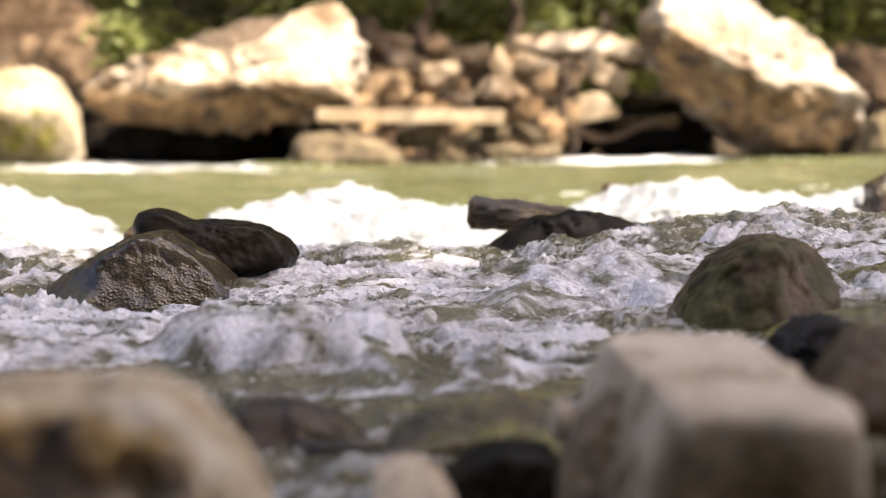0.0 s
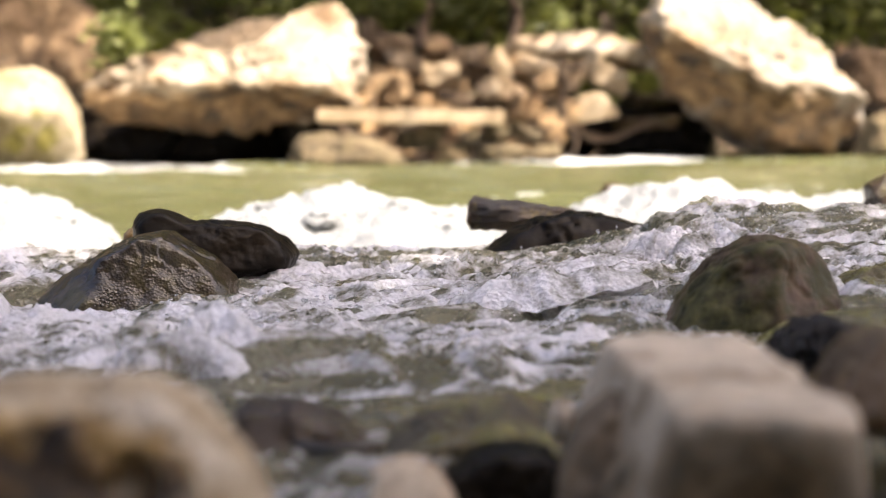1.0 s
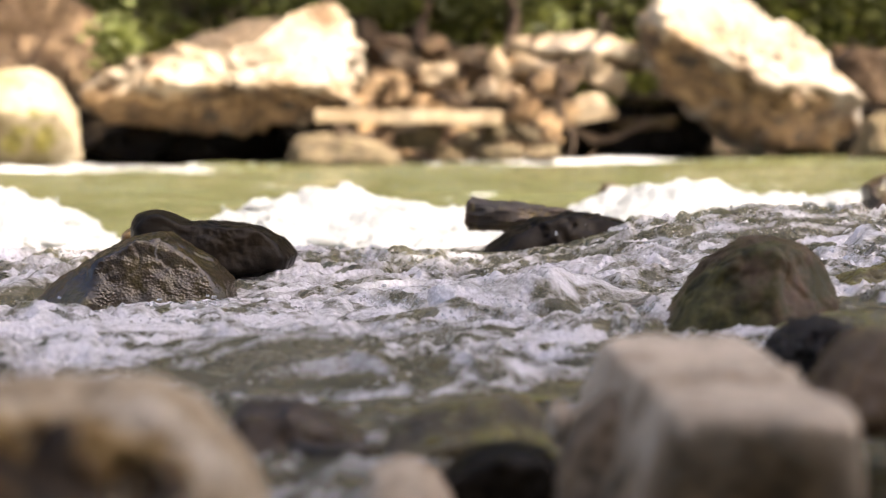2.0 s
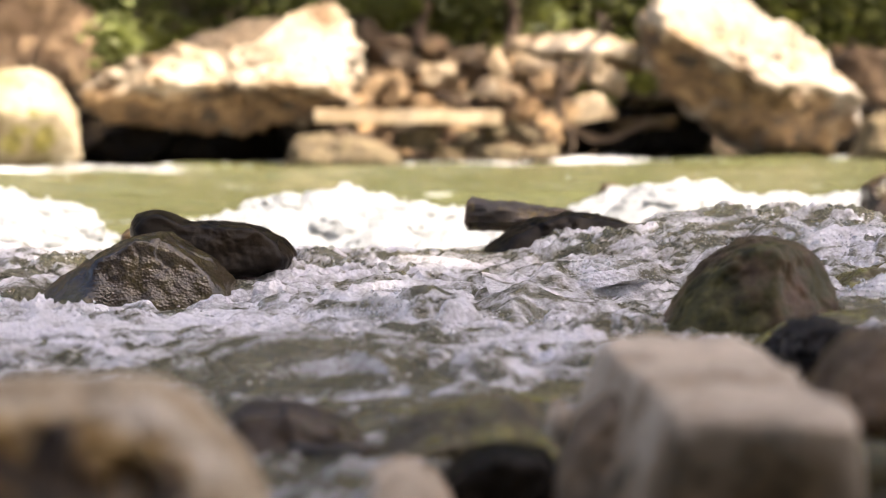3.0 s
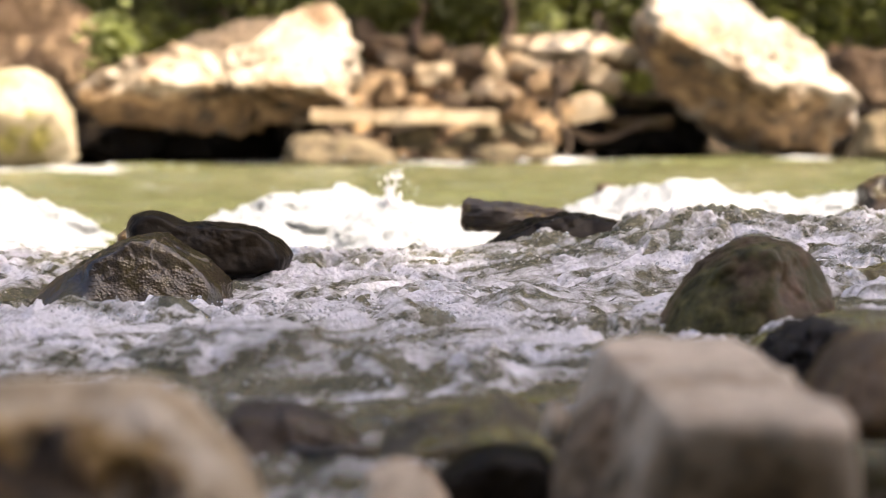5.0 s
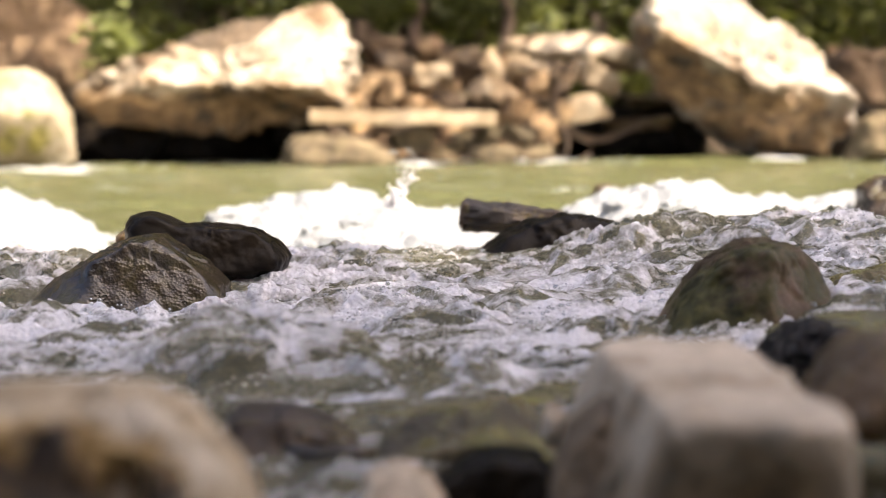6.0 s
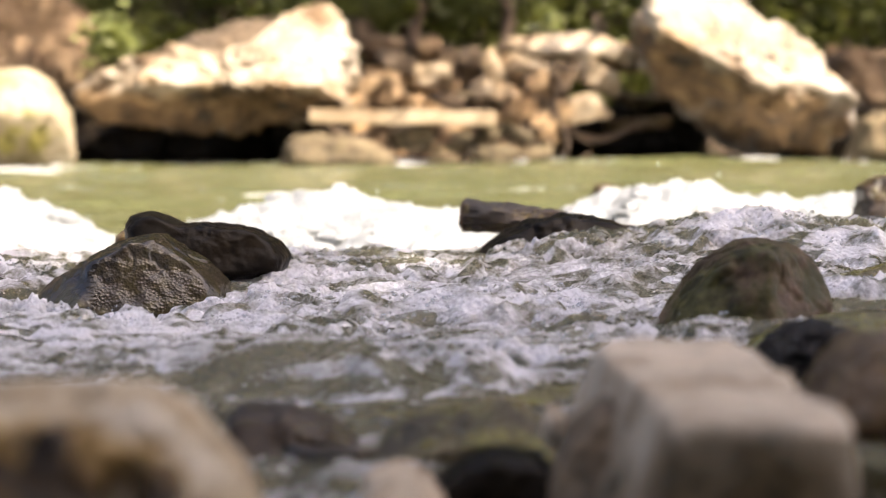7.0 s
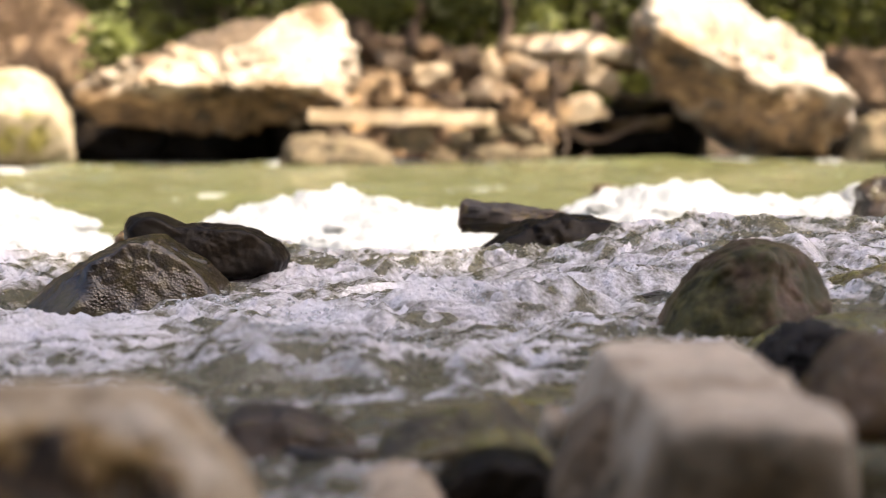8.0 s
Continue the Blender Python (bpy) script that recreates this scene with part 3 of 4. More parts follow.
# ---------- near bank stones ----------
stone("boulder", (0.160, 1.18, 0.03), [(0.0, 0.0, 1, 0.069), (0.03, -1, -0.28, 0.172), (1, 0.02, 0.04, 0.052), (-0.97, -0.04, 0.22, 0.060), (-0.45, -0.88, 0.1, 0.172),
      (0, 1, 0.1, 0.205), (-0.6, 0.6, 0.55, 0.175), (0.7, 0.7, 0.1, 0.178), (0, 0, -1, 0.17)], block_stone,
      "pale flat-topped block of stone with algae and painted shade on its sides", "boulder", sub=6, rough=0.007, sharp=46.0, seed=11,
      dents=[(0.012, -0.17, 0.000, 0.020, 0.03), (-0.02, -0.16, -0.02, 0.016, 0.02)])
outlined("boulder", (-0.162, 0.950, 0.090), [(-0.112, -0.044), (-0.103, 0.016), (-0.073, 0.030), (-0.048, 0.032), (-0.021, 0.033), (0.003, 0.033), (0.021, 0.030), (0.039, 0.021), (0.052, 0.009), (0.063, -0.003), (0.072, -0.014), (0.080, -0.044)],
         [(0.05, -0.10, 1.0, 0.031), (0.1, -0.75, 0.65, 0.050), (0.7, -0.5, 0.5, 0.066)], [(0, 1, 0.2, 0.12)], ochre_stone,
         "rounded tan boulder with ochre stains and painted dark hollows on the near bank", category="boulder", sub=6, rough=0.006, seed=12, depth=0.11,
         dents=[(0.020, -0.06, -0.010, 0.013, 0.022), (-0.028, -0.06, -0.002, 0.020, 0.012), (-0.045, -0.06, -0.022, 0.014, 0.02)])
outlined("rock", (0.101, 1.220, 0.041), [(-0.033, -0.053), (-0.030, -0.018), (-0.024, 0.007), (-0.012, 0.026), (0.003, 0.039), (0.021, 0.033), (0.035, 0.011), (0.039, -0.053)], [(-0.3, -0.8, 0.4, 0.045)], [(0, 1, 0.4, 0.05)], damp_tan,
         "damp brown algae-stained stone leaning on the pale block", rough=0.005, seed=33, depth=0.06)
outlined("rock", (-0.113, 1.500, 0.007), [(-0.051, -0.032), (-0.047, 0.006), (-0.044, 0.020), (-0.032, 0.026), (-0.006, 0.025), (0.019, 0.020), (0.036, 0.014), (0.053, -0.000), (0.062, -0.032)], [(0.1, -0.8, 0.5, 0.035), (0, -0.1, 1, 0.024)], [(0, 1, 0.4, 0.06)], wet_dark,
         "low dark wet rock at the water's edge", rough=0.005, seed=13, depth=0.07)
outlined("rock", (0.021, 1.450, 0.005), [(-0.079, -0.042), (-0.072, -0.005), (-0.058, 0.013), (-0.039, 0.026), (-0.012, 0.028), (0.021, 0.035), (0.050, 0.037), (0.064, 0.023), (0.070, -0.000), (0.075, -0.042)], [(-0.15, -0.25, 0.95, 0.024), (0.2, -0.90, -0.42, 0.036), (0.6, -0.3, 0.74, 0.036)], [(0, 1, 0.4, 0.08)], olive_dark,
         "olive mossy wet rock at the water's edge", sub=6, rough=0.005, seed=14, depth=0.10)
# black stone added to stand for the olive rock's shaded lower front
outlined("rock", (0.036, 1.260, 0.019), [(-0.050, -0.040), (-0.042, -0.015), (-0.032, 0.005), (-0.014, 0.017), (0.011, 0.021), (0.031, 0.018), (0.043, 0.007), (0.049, -0.040)], [(0, -0.85, 0.2, 0.035)], [(0, 1, 0.4, 0.05)], wet_black,
         "black stone added for the shaded front of the olive rock", rough=0.004, seed=34, depth=0.06)
outlined("rock", (-0.022, 1.220, 0.021), [(-0.026, -0.030), (-0.023, -0.002), (-0.018, 0.012), (-0.005, 0.017), (0.009, 0.016), (0.022, 0.006), (0.030, -0.009), (0.033, -0.030)], [(0, -0.7, 0.6, 0.03)], [(0, 1, 0.4, 0.05)], bank_stone,
         "small pale tan stone on the near bank", rough=0.003, seed=15, depth=0.05)
outlined("rock", (0.082, 1.330, 0.045), [(-0.011, -0.010), (-0.010, 0.007), (-0.004, 0.014), (0.003, 0.012), (0.009, -0.001), (0.010, -0.016)], [(0, -0.7, 0.6, 0.016)], [(0, 1, 0.4, 0.02)], bank_stone,
         "small pale pebble wedged beside the pale block", sub=4, rough=0.002, seed=32, depth=0.02)
outlined("rock", (-0.167, 1.850, -0.005), [(-0.035, -0.012), (-0.028, 0.000), (-0.017, 0.011), (-0.001, 0.014), (0.015, 0.018), (0.025, 0.012), (0.026, -0.000), (0.030, -0.012)], [(0, -0.8, 0.5, 0.03)], [(0, 1, 0.4, 0.03)], wet_black,
         "small black wet stone breaking the water", sub=5, rough=0.006, seed=16, depth=0.04)
outlined("rock", (0.271, 1.250, 0.078), [(-0.050, -0.025), (-0.036, 0.000), (-0.025, 0.018), (-0.015, 0.030), (0.001, 0.038), (0.028, 0.039), (0.050, -0.004), (0.043, -0.032)], [(-0.2, -0.7, 0.6, 0.05)], [(0, 1, 0.4, 0.07)], red_wet,
         "reddish brown wet stone on the near bank", rough=0.005, seed=17, depth=0.07)
outlined("rock", (0.322, 1.750, 0.044), [(-0.052, -0.035), (-0.037, -0.005), (-0.027, 0.012), (-0.008, 0.024), (0.017, 0.027), (0.042, 0.020), (0.060, -0.000), (0.063, -0.035)], [(-0.1, -0.7, 0.6, 0.045)], [(0, 1, 0.4, 0.05)], wet_gloss,
         "dark wet stone glazed by thin water", sub=6, rough=0.007, seed=18, depth=0.06)

outlined("rock", (0.389, 1.950, 0.026), [(-0.091, -0.039), (-0.080, 0.003), (-0.050, 0.020), (-0.006, 0.029), (0.048, 0.036), (0.088, 0.028), (0.101, -0.039)], [(0, -0.5, 0.85, 0.03)], [(0, 1, 0.4, 0.06)], olive_stone,
         "olive algae-covered stone beside the mossy rock", sub=5, rough=0.005, seed=35, depth=0.07)
outlined("rock", (0.532, 2.400, 0.029), [(-0.088, -0.034), (-0.080, -0.007), (-0.055, 0.019), (-0.021, 0.034), (0.027, 0.042), (0.081, 0.034), (0.089, -0.034)], [(0, -0.5, 0.85, 0.035)], [(0, 1, 0.4, 0.07)], olive_stone,
         "yellow olive algae-covered stone under a film of water", sub=5, rough=0.006, seed=19)
for k, (where, sx, sz) in enumerate((((-0.083, 1.780, -0.009), 0.10, 0.030), ((0.049, 1.800, -0.005), 0.11, 0.028), ((0.127, 1.980, 0.003), 0.10, 0.028), ((0.178, 2.120, 0.010), 0.09, 0.026), ((-0.013, 1.950, -0.001), 0.09, 0.026))):
    rng_s = np.random.RandomState(900 + k)
    ob = new("rock", hull_rock("rock", random_planes(rng_s, sx, 0.07, sz, 10), olive_stone, 5, rough=0.005, seed=20 + k))
    ob.location = (where[0], where[1], -0.030)
    tagged(ob, "low olive algae-covered stone awash in the shallows", "rock", "stones awash in the shallows")

for k, (where, sx, sz) in enumerate((((-0.061, 1.480, -0.002), 0.07, 0.034), ((0.120, 1.780, -0.002), 0.08, 0.030), ((-0.126, 1.980, -0.002), 0.07, 0.028), ((-0.040, 1.660, -0.007), 0.07, 0.034), ((0.079, 1.660, -0.002), 0.06, 0.030))):
    rng_s = np.random.RandomState(950 + k)
    ob = new("rock", hull_rock("rock", random_planes(rng_s, sx, 0.05, sz, 10), (wet_dark, olive_stone)[k % 2], 5, rough=0.005, seed=70 + k))
    ob.location = (where[0], where[1], -0.024)
    tagged(ob, ("dark wet stone breaking the shallow water", "olive wet stone breaking the shallow water")[k % 2], "rock", "stones awash in the shallows")

# ---------- far bank boulders ----------
outlined("boulder", (-2.431, 11.600, 0.231), [(-0.515, -0.301), (-0.506, 0.228), (-0.244, 0.267), (0.037, 0.274), (0.173, 0.228), (0.237, 0.124), (0.301, 0.026), (0.320, -0.065), (0.324, -0.252), (0.009, -0.301)],
         [(0.1, -0.55, 0.82, 0.24), (0.10, -0.86, -0.50, 0.32), (0.7, -0.5, -0.5, 0.32)], [(0, 1, 0.2, 0.5)], mossy_limestone,
         "pale rounded boulder with mossy lower side at the water", category="boulder", rough=0.025, seed=21, depth=0.5)
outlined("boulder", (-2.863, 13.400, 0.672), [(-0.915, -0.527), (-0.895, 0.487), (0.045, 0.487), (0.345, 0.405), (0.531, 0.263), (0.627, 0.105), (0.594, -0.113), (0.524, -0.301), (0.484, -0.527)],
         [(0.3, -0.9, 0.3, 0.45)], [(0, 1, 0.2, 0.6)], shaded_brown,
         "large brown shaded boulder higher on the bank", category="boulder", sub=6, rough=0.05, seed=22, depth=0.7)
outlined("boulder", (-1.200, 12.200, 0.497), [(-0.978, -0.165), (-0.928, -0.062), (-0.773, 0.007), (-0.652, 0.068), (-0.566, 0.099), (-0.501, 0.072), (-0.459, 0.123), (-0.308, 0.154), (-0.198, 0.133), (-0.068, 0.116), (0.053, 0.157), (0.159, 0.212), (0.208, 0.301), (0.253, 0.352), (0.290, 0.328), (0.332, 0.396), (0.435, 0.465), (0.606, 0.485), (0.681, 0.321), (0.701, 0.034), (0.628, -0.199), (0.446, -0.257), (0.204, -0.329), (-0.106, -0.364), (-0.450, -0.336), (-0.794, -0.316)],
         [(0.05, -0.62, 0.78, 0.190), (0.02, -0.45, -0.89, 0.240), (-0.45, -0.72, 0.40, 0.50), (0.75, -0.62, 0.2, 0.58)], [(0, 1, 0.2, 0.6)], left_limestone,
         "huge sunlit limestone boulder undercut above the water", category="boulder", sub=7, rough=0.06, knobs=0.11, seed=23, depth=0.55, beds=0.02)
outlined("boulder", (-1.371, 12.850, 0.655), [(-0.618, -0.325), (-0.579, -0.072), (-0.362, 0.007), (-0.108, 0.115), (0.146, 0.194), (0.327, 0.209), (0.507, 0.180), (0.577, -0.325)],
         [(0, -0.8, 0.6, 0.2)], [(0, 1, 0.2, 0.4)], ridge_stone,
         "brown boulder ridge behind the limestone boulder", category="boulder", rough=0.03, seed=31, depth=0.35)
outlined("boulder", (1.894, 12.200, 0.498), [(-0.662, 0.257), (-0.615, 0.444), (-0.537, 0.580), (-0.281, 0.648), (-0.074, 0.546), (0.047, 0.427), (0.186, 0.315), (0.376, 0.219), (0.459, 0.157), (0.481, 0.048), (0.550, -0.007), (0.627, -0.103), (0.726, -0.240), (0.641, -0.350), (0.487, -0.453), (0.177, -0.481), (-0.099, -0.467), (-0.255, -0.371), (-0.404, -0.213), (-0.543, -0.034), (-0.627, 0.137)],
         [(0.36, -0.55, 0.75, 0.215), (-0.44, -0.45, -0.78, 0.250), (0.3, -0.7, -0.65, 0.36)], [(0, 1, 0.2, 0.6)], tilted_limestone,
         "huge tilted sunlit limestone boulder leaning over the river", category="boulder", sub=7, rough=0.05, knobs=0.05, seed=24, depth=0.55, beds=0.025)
outlined("boulder", (2.725, 11.900, 0.123), [(-0.283, -0.168), (-0.241, -0.050), (-0.186, 0.084), (-0.103, 0.141), (0.166, 0.151), (0.373, -0.168)],
         [(0, -0.8, 0.5, 0.2)], [(0, 1, 0.2, 0.3)], bank_moss,
         "mossy brown boulder at the far waterline", category="boulder", rough=0.02, seed=25, depth=0.3)
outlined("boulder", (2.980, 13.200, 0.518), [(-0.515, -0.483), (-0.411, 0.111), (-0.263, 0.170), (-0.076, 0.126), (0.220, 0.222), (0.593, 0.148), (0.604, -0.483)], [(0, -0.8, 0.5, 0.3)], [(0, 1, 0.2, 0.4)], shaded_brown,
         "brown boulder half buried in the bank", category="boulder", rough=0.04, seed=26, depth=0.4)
outlined("boulder", (0.837, 12.600, 0.668), [(-0.426, 0.007), (-0.408, 0.064), (-0.302, 0.071), (-0.107, 0.085), (0.088, 0.099), (0.223, 0.078), (0.316, 0.021), (0.394, 0.014), (0.458, 0.014), (0.437, -0.071), (0.380, -0.134), (0.274, -0.078), (0.124, -0.049), (-0.106, -0.071), (-0.266, -0.071), (-0.365, -0.042)],
         [(0, -0.6, 0.8, 0.10)], [(0, 1, 0.2, 0.2)], limestone,
         "pale sunlit crooked stone slab on top of the rubble", category="boulder", rough=0.006, seed=27, depth=0.2)
outlined("boulder", (-0.561, 11.750, 0.032), [(-0.366, -0.106), (-0.325, 0.020), (-0.272, 0.093), (-0.132, 0.113), (0.033, 0.086), (0.193, 0.053), (0.325, -0.027), (0.348, -0.106)], [(0, -0.8, 0.6, 0.15)], [(0, 1, 0.2, 0.3)], bank_moss,
         "low flat mossy tan rock at the far waterline", category="boulder", rough=0.02, seed=28, depth=0.25)


def plank():
    base = new("plank")
    base.location = (-0.189, 11.750, 0.234)
    base.rotation_euler = (0, radians(0.6), 0)
    bm = bmesh.new()
    bmesh.ops.create_cube(bm, size=1, matrix=Matrix.Diagonal((1.096, 0.16, 0.083, 1)))
    bmesh.ops.subdivide_edges(bm, edges=[e for e in bm.edges if abs(e.verts[0].co.x - e.verts[1].co.x) > 0.5], cuts=20)
    bmesh.ops.bevel(bm, geom=bm.edges[:], offset=0.008, segments=2, affect="EDGES")
    for v in bm.verts:
        v.co.z += 0.010 * noise.noise(Vector((v.co.x * 4, v.co.y * 4, 3)))
    part("board", bm, wood_pale, base)
    tagged(base, "pale weathered plank lying across the rubble", "plank")


plank()


# ---------- rubble ----------
def bank_rock(where, sx, sz, tilt, material, label, seed, depth=None):
    """One rock of the far bank: half width, half height, tilt in the bank's plane."""
    rng = np.random.RandomState(300 + seed)
    sy = depth or (sx + sz) / 2
    ob = new("rock", hull_rock("rock", random_planes(rng, sx, sy, sz, 7), material, 5, rough=0.12 * min(sx, sz), sharp=60.0, seed=100 + seed))
    ob.matrix_basis = Matrix.Translation(where) @ pose(0, 0, 0, rng.uniform(-10, 10), tilt, rng.uniform(-14, 14))
    return tagged(ob, label, "rock", "rubble on the far bank")


UPPER_BANK = [  # place, half width, half height, tilt
    ((-0.363, 13.30, 0.684), 0.173, 0.098, 8), ((-0.532, 13.60, 0.793), 0.154, 0.115, 0), ((-0.034, 13.20, 0.684), 0.082, 0.097, -10),
    ((-0.014, 12.70, 0.472), 0.108, 0.093, 0), ((0.238, 12.80, 0.538), 0.087, 0.130, -12), ((0.376, 12.60, 0.541), 0.064, 0.150, -28),
    ((0.122, 13.10, 0.589), 0.089, 0.104, 20), ((-0.247, 13.10, 0.589), 0.133, 0.067, 6), ((-0.145, 13.90, 0.824), 0.142, 0.157, 20)]
LOWER_BANK = [
    ((-0.281, 12.60, 0.382), 0.086, 0.086, 10), ((-0.426, 12.70, 0.401), 0.079, 0.079, -8), ((-0.137, 12.40, 0.320), 0.091, 0.049, 0),
    ((0.073, 12.40, 0.334), 0.105, 0.049, 4), ((0.303, 12.50, 0.398), 0.099, 0.071, 20), ((0.437, 12.30, 0.368), 0.104, 0.063, 25),
    ((0.520, 12.20, 0.257), 0.117, 0.090, 18), ((-0.490, 12.50, 0.328), 0.071, 0.049, 0), ((-0.324, 12.90, 0.475), 0.131, 0.058, 0),
    ((-0.148, 11.90, 0.106), 0.148, 0.067, 4), ((0.312, 11.90, 0.123), 0.067, 0.061, 10), ((0.492, 11.95, 0.129), 0.122, 0.041, 22),
    ((0.172, 11.95, 0.089), 0.074, 0.068, -8), ((0.036, 11.80, 0.024), 0.120, 0.047, 0)]
SLAB_FOOT = [
    ((0.602, 12.50, 0.553), 0.134, 0.064, 8), ((0.919, 12.50, 0.546), 0.120, 0.071, -14), ((1.038, 12.45, 0.461), 0.134, 0.070, 24),
    ((0.632, 12.40, 0.432), 0.119, 0.070, -18), ((0.772, 12.40, 0.446), 0.077, 0.126, 20), ((0.919, 12.20, 0.292), 0.138, 0.076, -10),
    ((0.761, 12.20, 0.240), 0.090, 0.083, 30), ((0.518, 12.60, 0.463), 0.093, 0.071, -10), ((1.193, 12.80, 0.617), 0.109, 0.087, 10),
    ((0.635, 12.10, 0.169), 0.075, 0.103, 14), ((0.337, 11.80, 0.018), 0.147, 0.047, 0), ((0.587, 11.80, 0.018), 0.107, 0.040, -6),
    ((1.273, 12.50, 0.194), 0.212, 0.039, -3), ((1.303, 12.80, 0.312), 0.217, 0.051, 3), ((2.701, 13.30, 0.594), 0.135, 0.098, 8)]
DARK, DAMP, PALE, BROWN = (35, 36), (18, 19, 20, 21, 22, 33, 34), (3, 5, 13, 14, 23, 24, 25, 28), (0, 1, 7, 8)
for k, (where, sx, sz, tilt) in enumerate(UPPER_BANK + LOWER_BANK + SLAB_FOOT):
    kind = 3 if k in DARK else 4 if k in DAMP else 2 if k in PALE else 1 if k in BROWN else 0
    bank_rock(where, sx, sz, tilt, (rubble_stone, ridge_stone, tan_stone, wet_brown, bank_moss)[kind],
              ("angular brown rubble rock on the far bank", "brown rubble rock toned down for shade higher on the far bank", "pale tan rubble rock on the far bank",
               "dark slab of rock in the gap between boulders", "mossy brown damp rock at the far waterline")[kind], k)


# black rocks added to stand for the shade in the hollows under the boulders
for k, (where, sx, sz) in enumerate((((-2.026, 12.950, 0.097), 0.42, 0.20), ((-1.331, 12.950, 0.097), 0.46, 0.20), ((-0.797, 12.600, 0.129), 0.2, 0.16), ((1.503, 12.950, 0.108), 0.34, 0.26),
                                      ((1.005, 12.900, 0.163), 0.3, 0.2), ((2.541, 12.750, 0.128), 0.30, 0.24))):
    bank_rock(where, sx, sz, 0, wet_black, "black rock added for the shade in the hollow under the boulders", 60 + k, 0.3)


def rubble():
    rng = np.random.RandomState(5)
    for k in range(90):
        x, y = rng.uniform(-0.95, 0.85), 12.1 + rng.uniform(0, 1) * 1.5
        s = rng.uniform(0.05, 0.13)
        z = float(ground_height(np.array([x]), np.array([y]))[0])
        planes = random_planes(rng, s * rng.uniform(0.9, 1.5), s, s * rng.uniform(0.5, 0.9))
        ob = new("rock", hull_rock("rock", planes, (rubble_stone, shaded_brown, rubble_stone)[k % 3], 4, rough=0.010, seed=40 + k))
        ob.matrix_basis = pose(x, y, z + s * 0.25, rng.uniform(-20, 20), rng.uniform(-30, 30), rng.uniform(0, 360))
        tagged(ob, "small brown rubble rock on the far bank", "rock", "rubble on the far bank")


rubble()


def branch(a, b, r, seed, label="bare brown driftwood branch among the rubble", material=None):
    """A bent tapering stick from a to b."""
    rng = np.random.RandomState(seed)
    a, b = Vector(a), Vector(b)
    bm = bmesh.new()
    bend = [Vector(rng.normal(size=3)) * (b - a).length * 0.09 for _ in range(2)]
    rings = []
    n = 12
    q = (b - a).to_track_quat("Z", "Y")
    for k in range(n + 1):
        u = k / n
        c = (b - a) * u + bend[0] * math.sin(math.pi * u) + bend[1] * math.sin(2 * math.pi * u)
        rr = r * (1 - 0.6 * u) * (1 + 0.15 * rng.normal())
        rings.append([bm.verts.new(c + q @ Vector((rr * math.cos(w * 0.8976), rr * math.sin(w * 0.8976), 0))) for w in range(7)])
    for k in range(n):
        for w in range(7):
            bm.faces.new((rings[k][w], rings[k][(w + 1) % 7], rings[k + 1][(w + 1) % 7], rings[k + 1][w]))
    bm.faces.new(rings[0][::-1]), bm.faces.new(rings[-1])
    me = bpy.data.meshes.new("branch")
    bm.to_mesh(me)
    bm.free()
    me.materials.append(material or bark)
    ob = new("branch", me)
    ob.location = a
    tagged(ob, label, "branch", "driftwood branches")


rng_b = np.random.RandomState(12)
for k in range(16):
    foot = Vector((0.616, 12.050, 0.067)) + Vector(rng_b.normal(size=3)) * 0.10
    tip = foot + Vector((rng_b.uniform(-0.25, 0.25), rng_b.uniform(0, 0.3), rng_b.uniform(0.12, 0.36)))
    branch(foot, tip, rng_b.uniform(0.008, 0.022), 200 + k)
branch((-0.567, 11.680, 0.148), (-0.604, 11.700, 0.260), 0.014, 230, "short driftwood stub against the plank")
branch((-0.618, 11.900, 0.166), (0.356, 11.900, 0.173), 0.022, 231, "dark driftwood pole below the plank")
branch((-0.406, 12.100, 0.202), (-0.427, 12.200, 0.356), 0.015, 232)
branch((0.778, 12.200, 0.202), (1.386, 12.400, 0.177), 0.03, 233, "dark driftwood pole in the gap between boulders")
branch((1.113, 13.600, 0.902), (1.063, 13.200, 0.717), 0.02, 234)
branch((0.431, 13.300, 0.665), (0.403, 13.300, 1.222), 0.045, 236, "thin upright dead trunk on the bank")
branch((-0.091, 13.400, 0.649), (-0.149, 13.600, 1.206), 0.06, 237, "leaning dead trunk on the bank")
branch((0.718, 12.700, 0.699), (0.718, 12.700, 0.877), 0.007, 235, "thin green sapling stem above the slab", leaves_light)


# ---------- plants ----------
def leaf_mesh(name, centres, sizes, material, rng, droop=0.3):
    n = len(centres)
    a = rng.normal(size=(n, 3))
    a[:, 2] *= 0.5
    a /= np.linalg.norm(a, axis=1)[:, None]
    b = np.cross(a, rng.normal(size=(n, 3)))
    b /= np.linalg.norm(b, axis=1)[:, None]
    c = np.cross(a, b)
    s = sizes[:, None]
    co = np.stack([centres - a * s * 0.6, centres + b * s * 0.32 + c * s * 0.1, centres + a * s * 0.6 - c * s * droop * 0.3, centres - b * s * 0.32 + c * s * 0.1], 1).reshape(-1, 3)
    i = np.arange(n) * 4
    faces = np.concatenate([np.stack([i, i + 1, i + 2], 1), np.stack([i, i + 2, i + 3], 1)])
    return raw_mesh(name, co, faces, material, smooth=False)


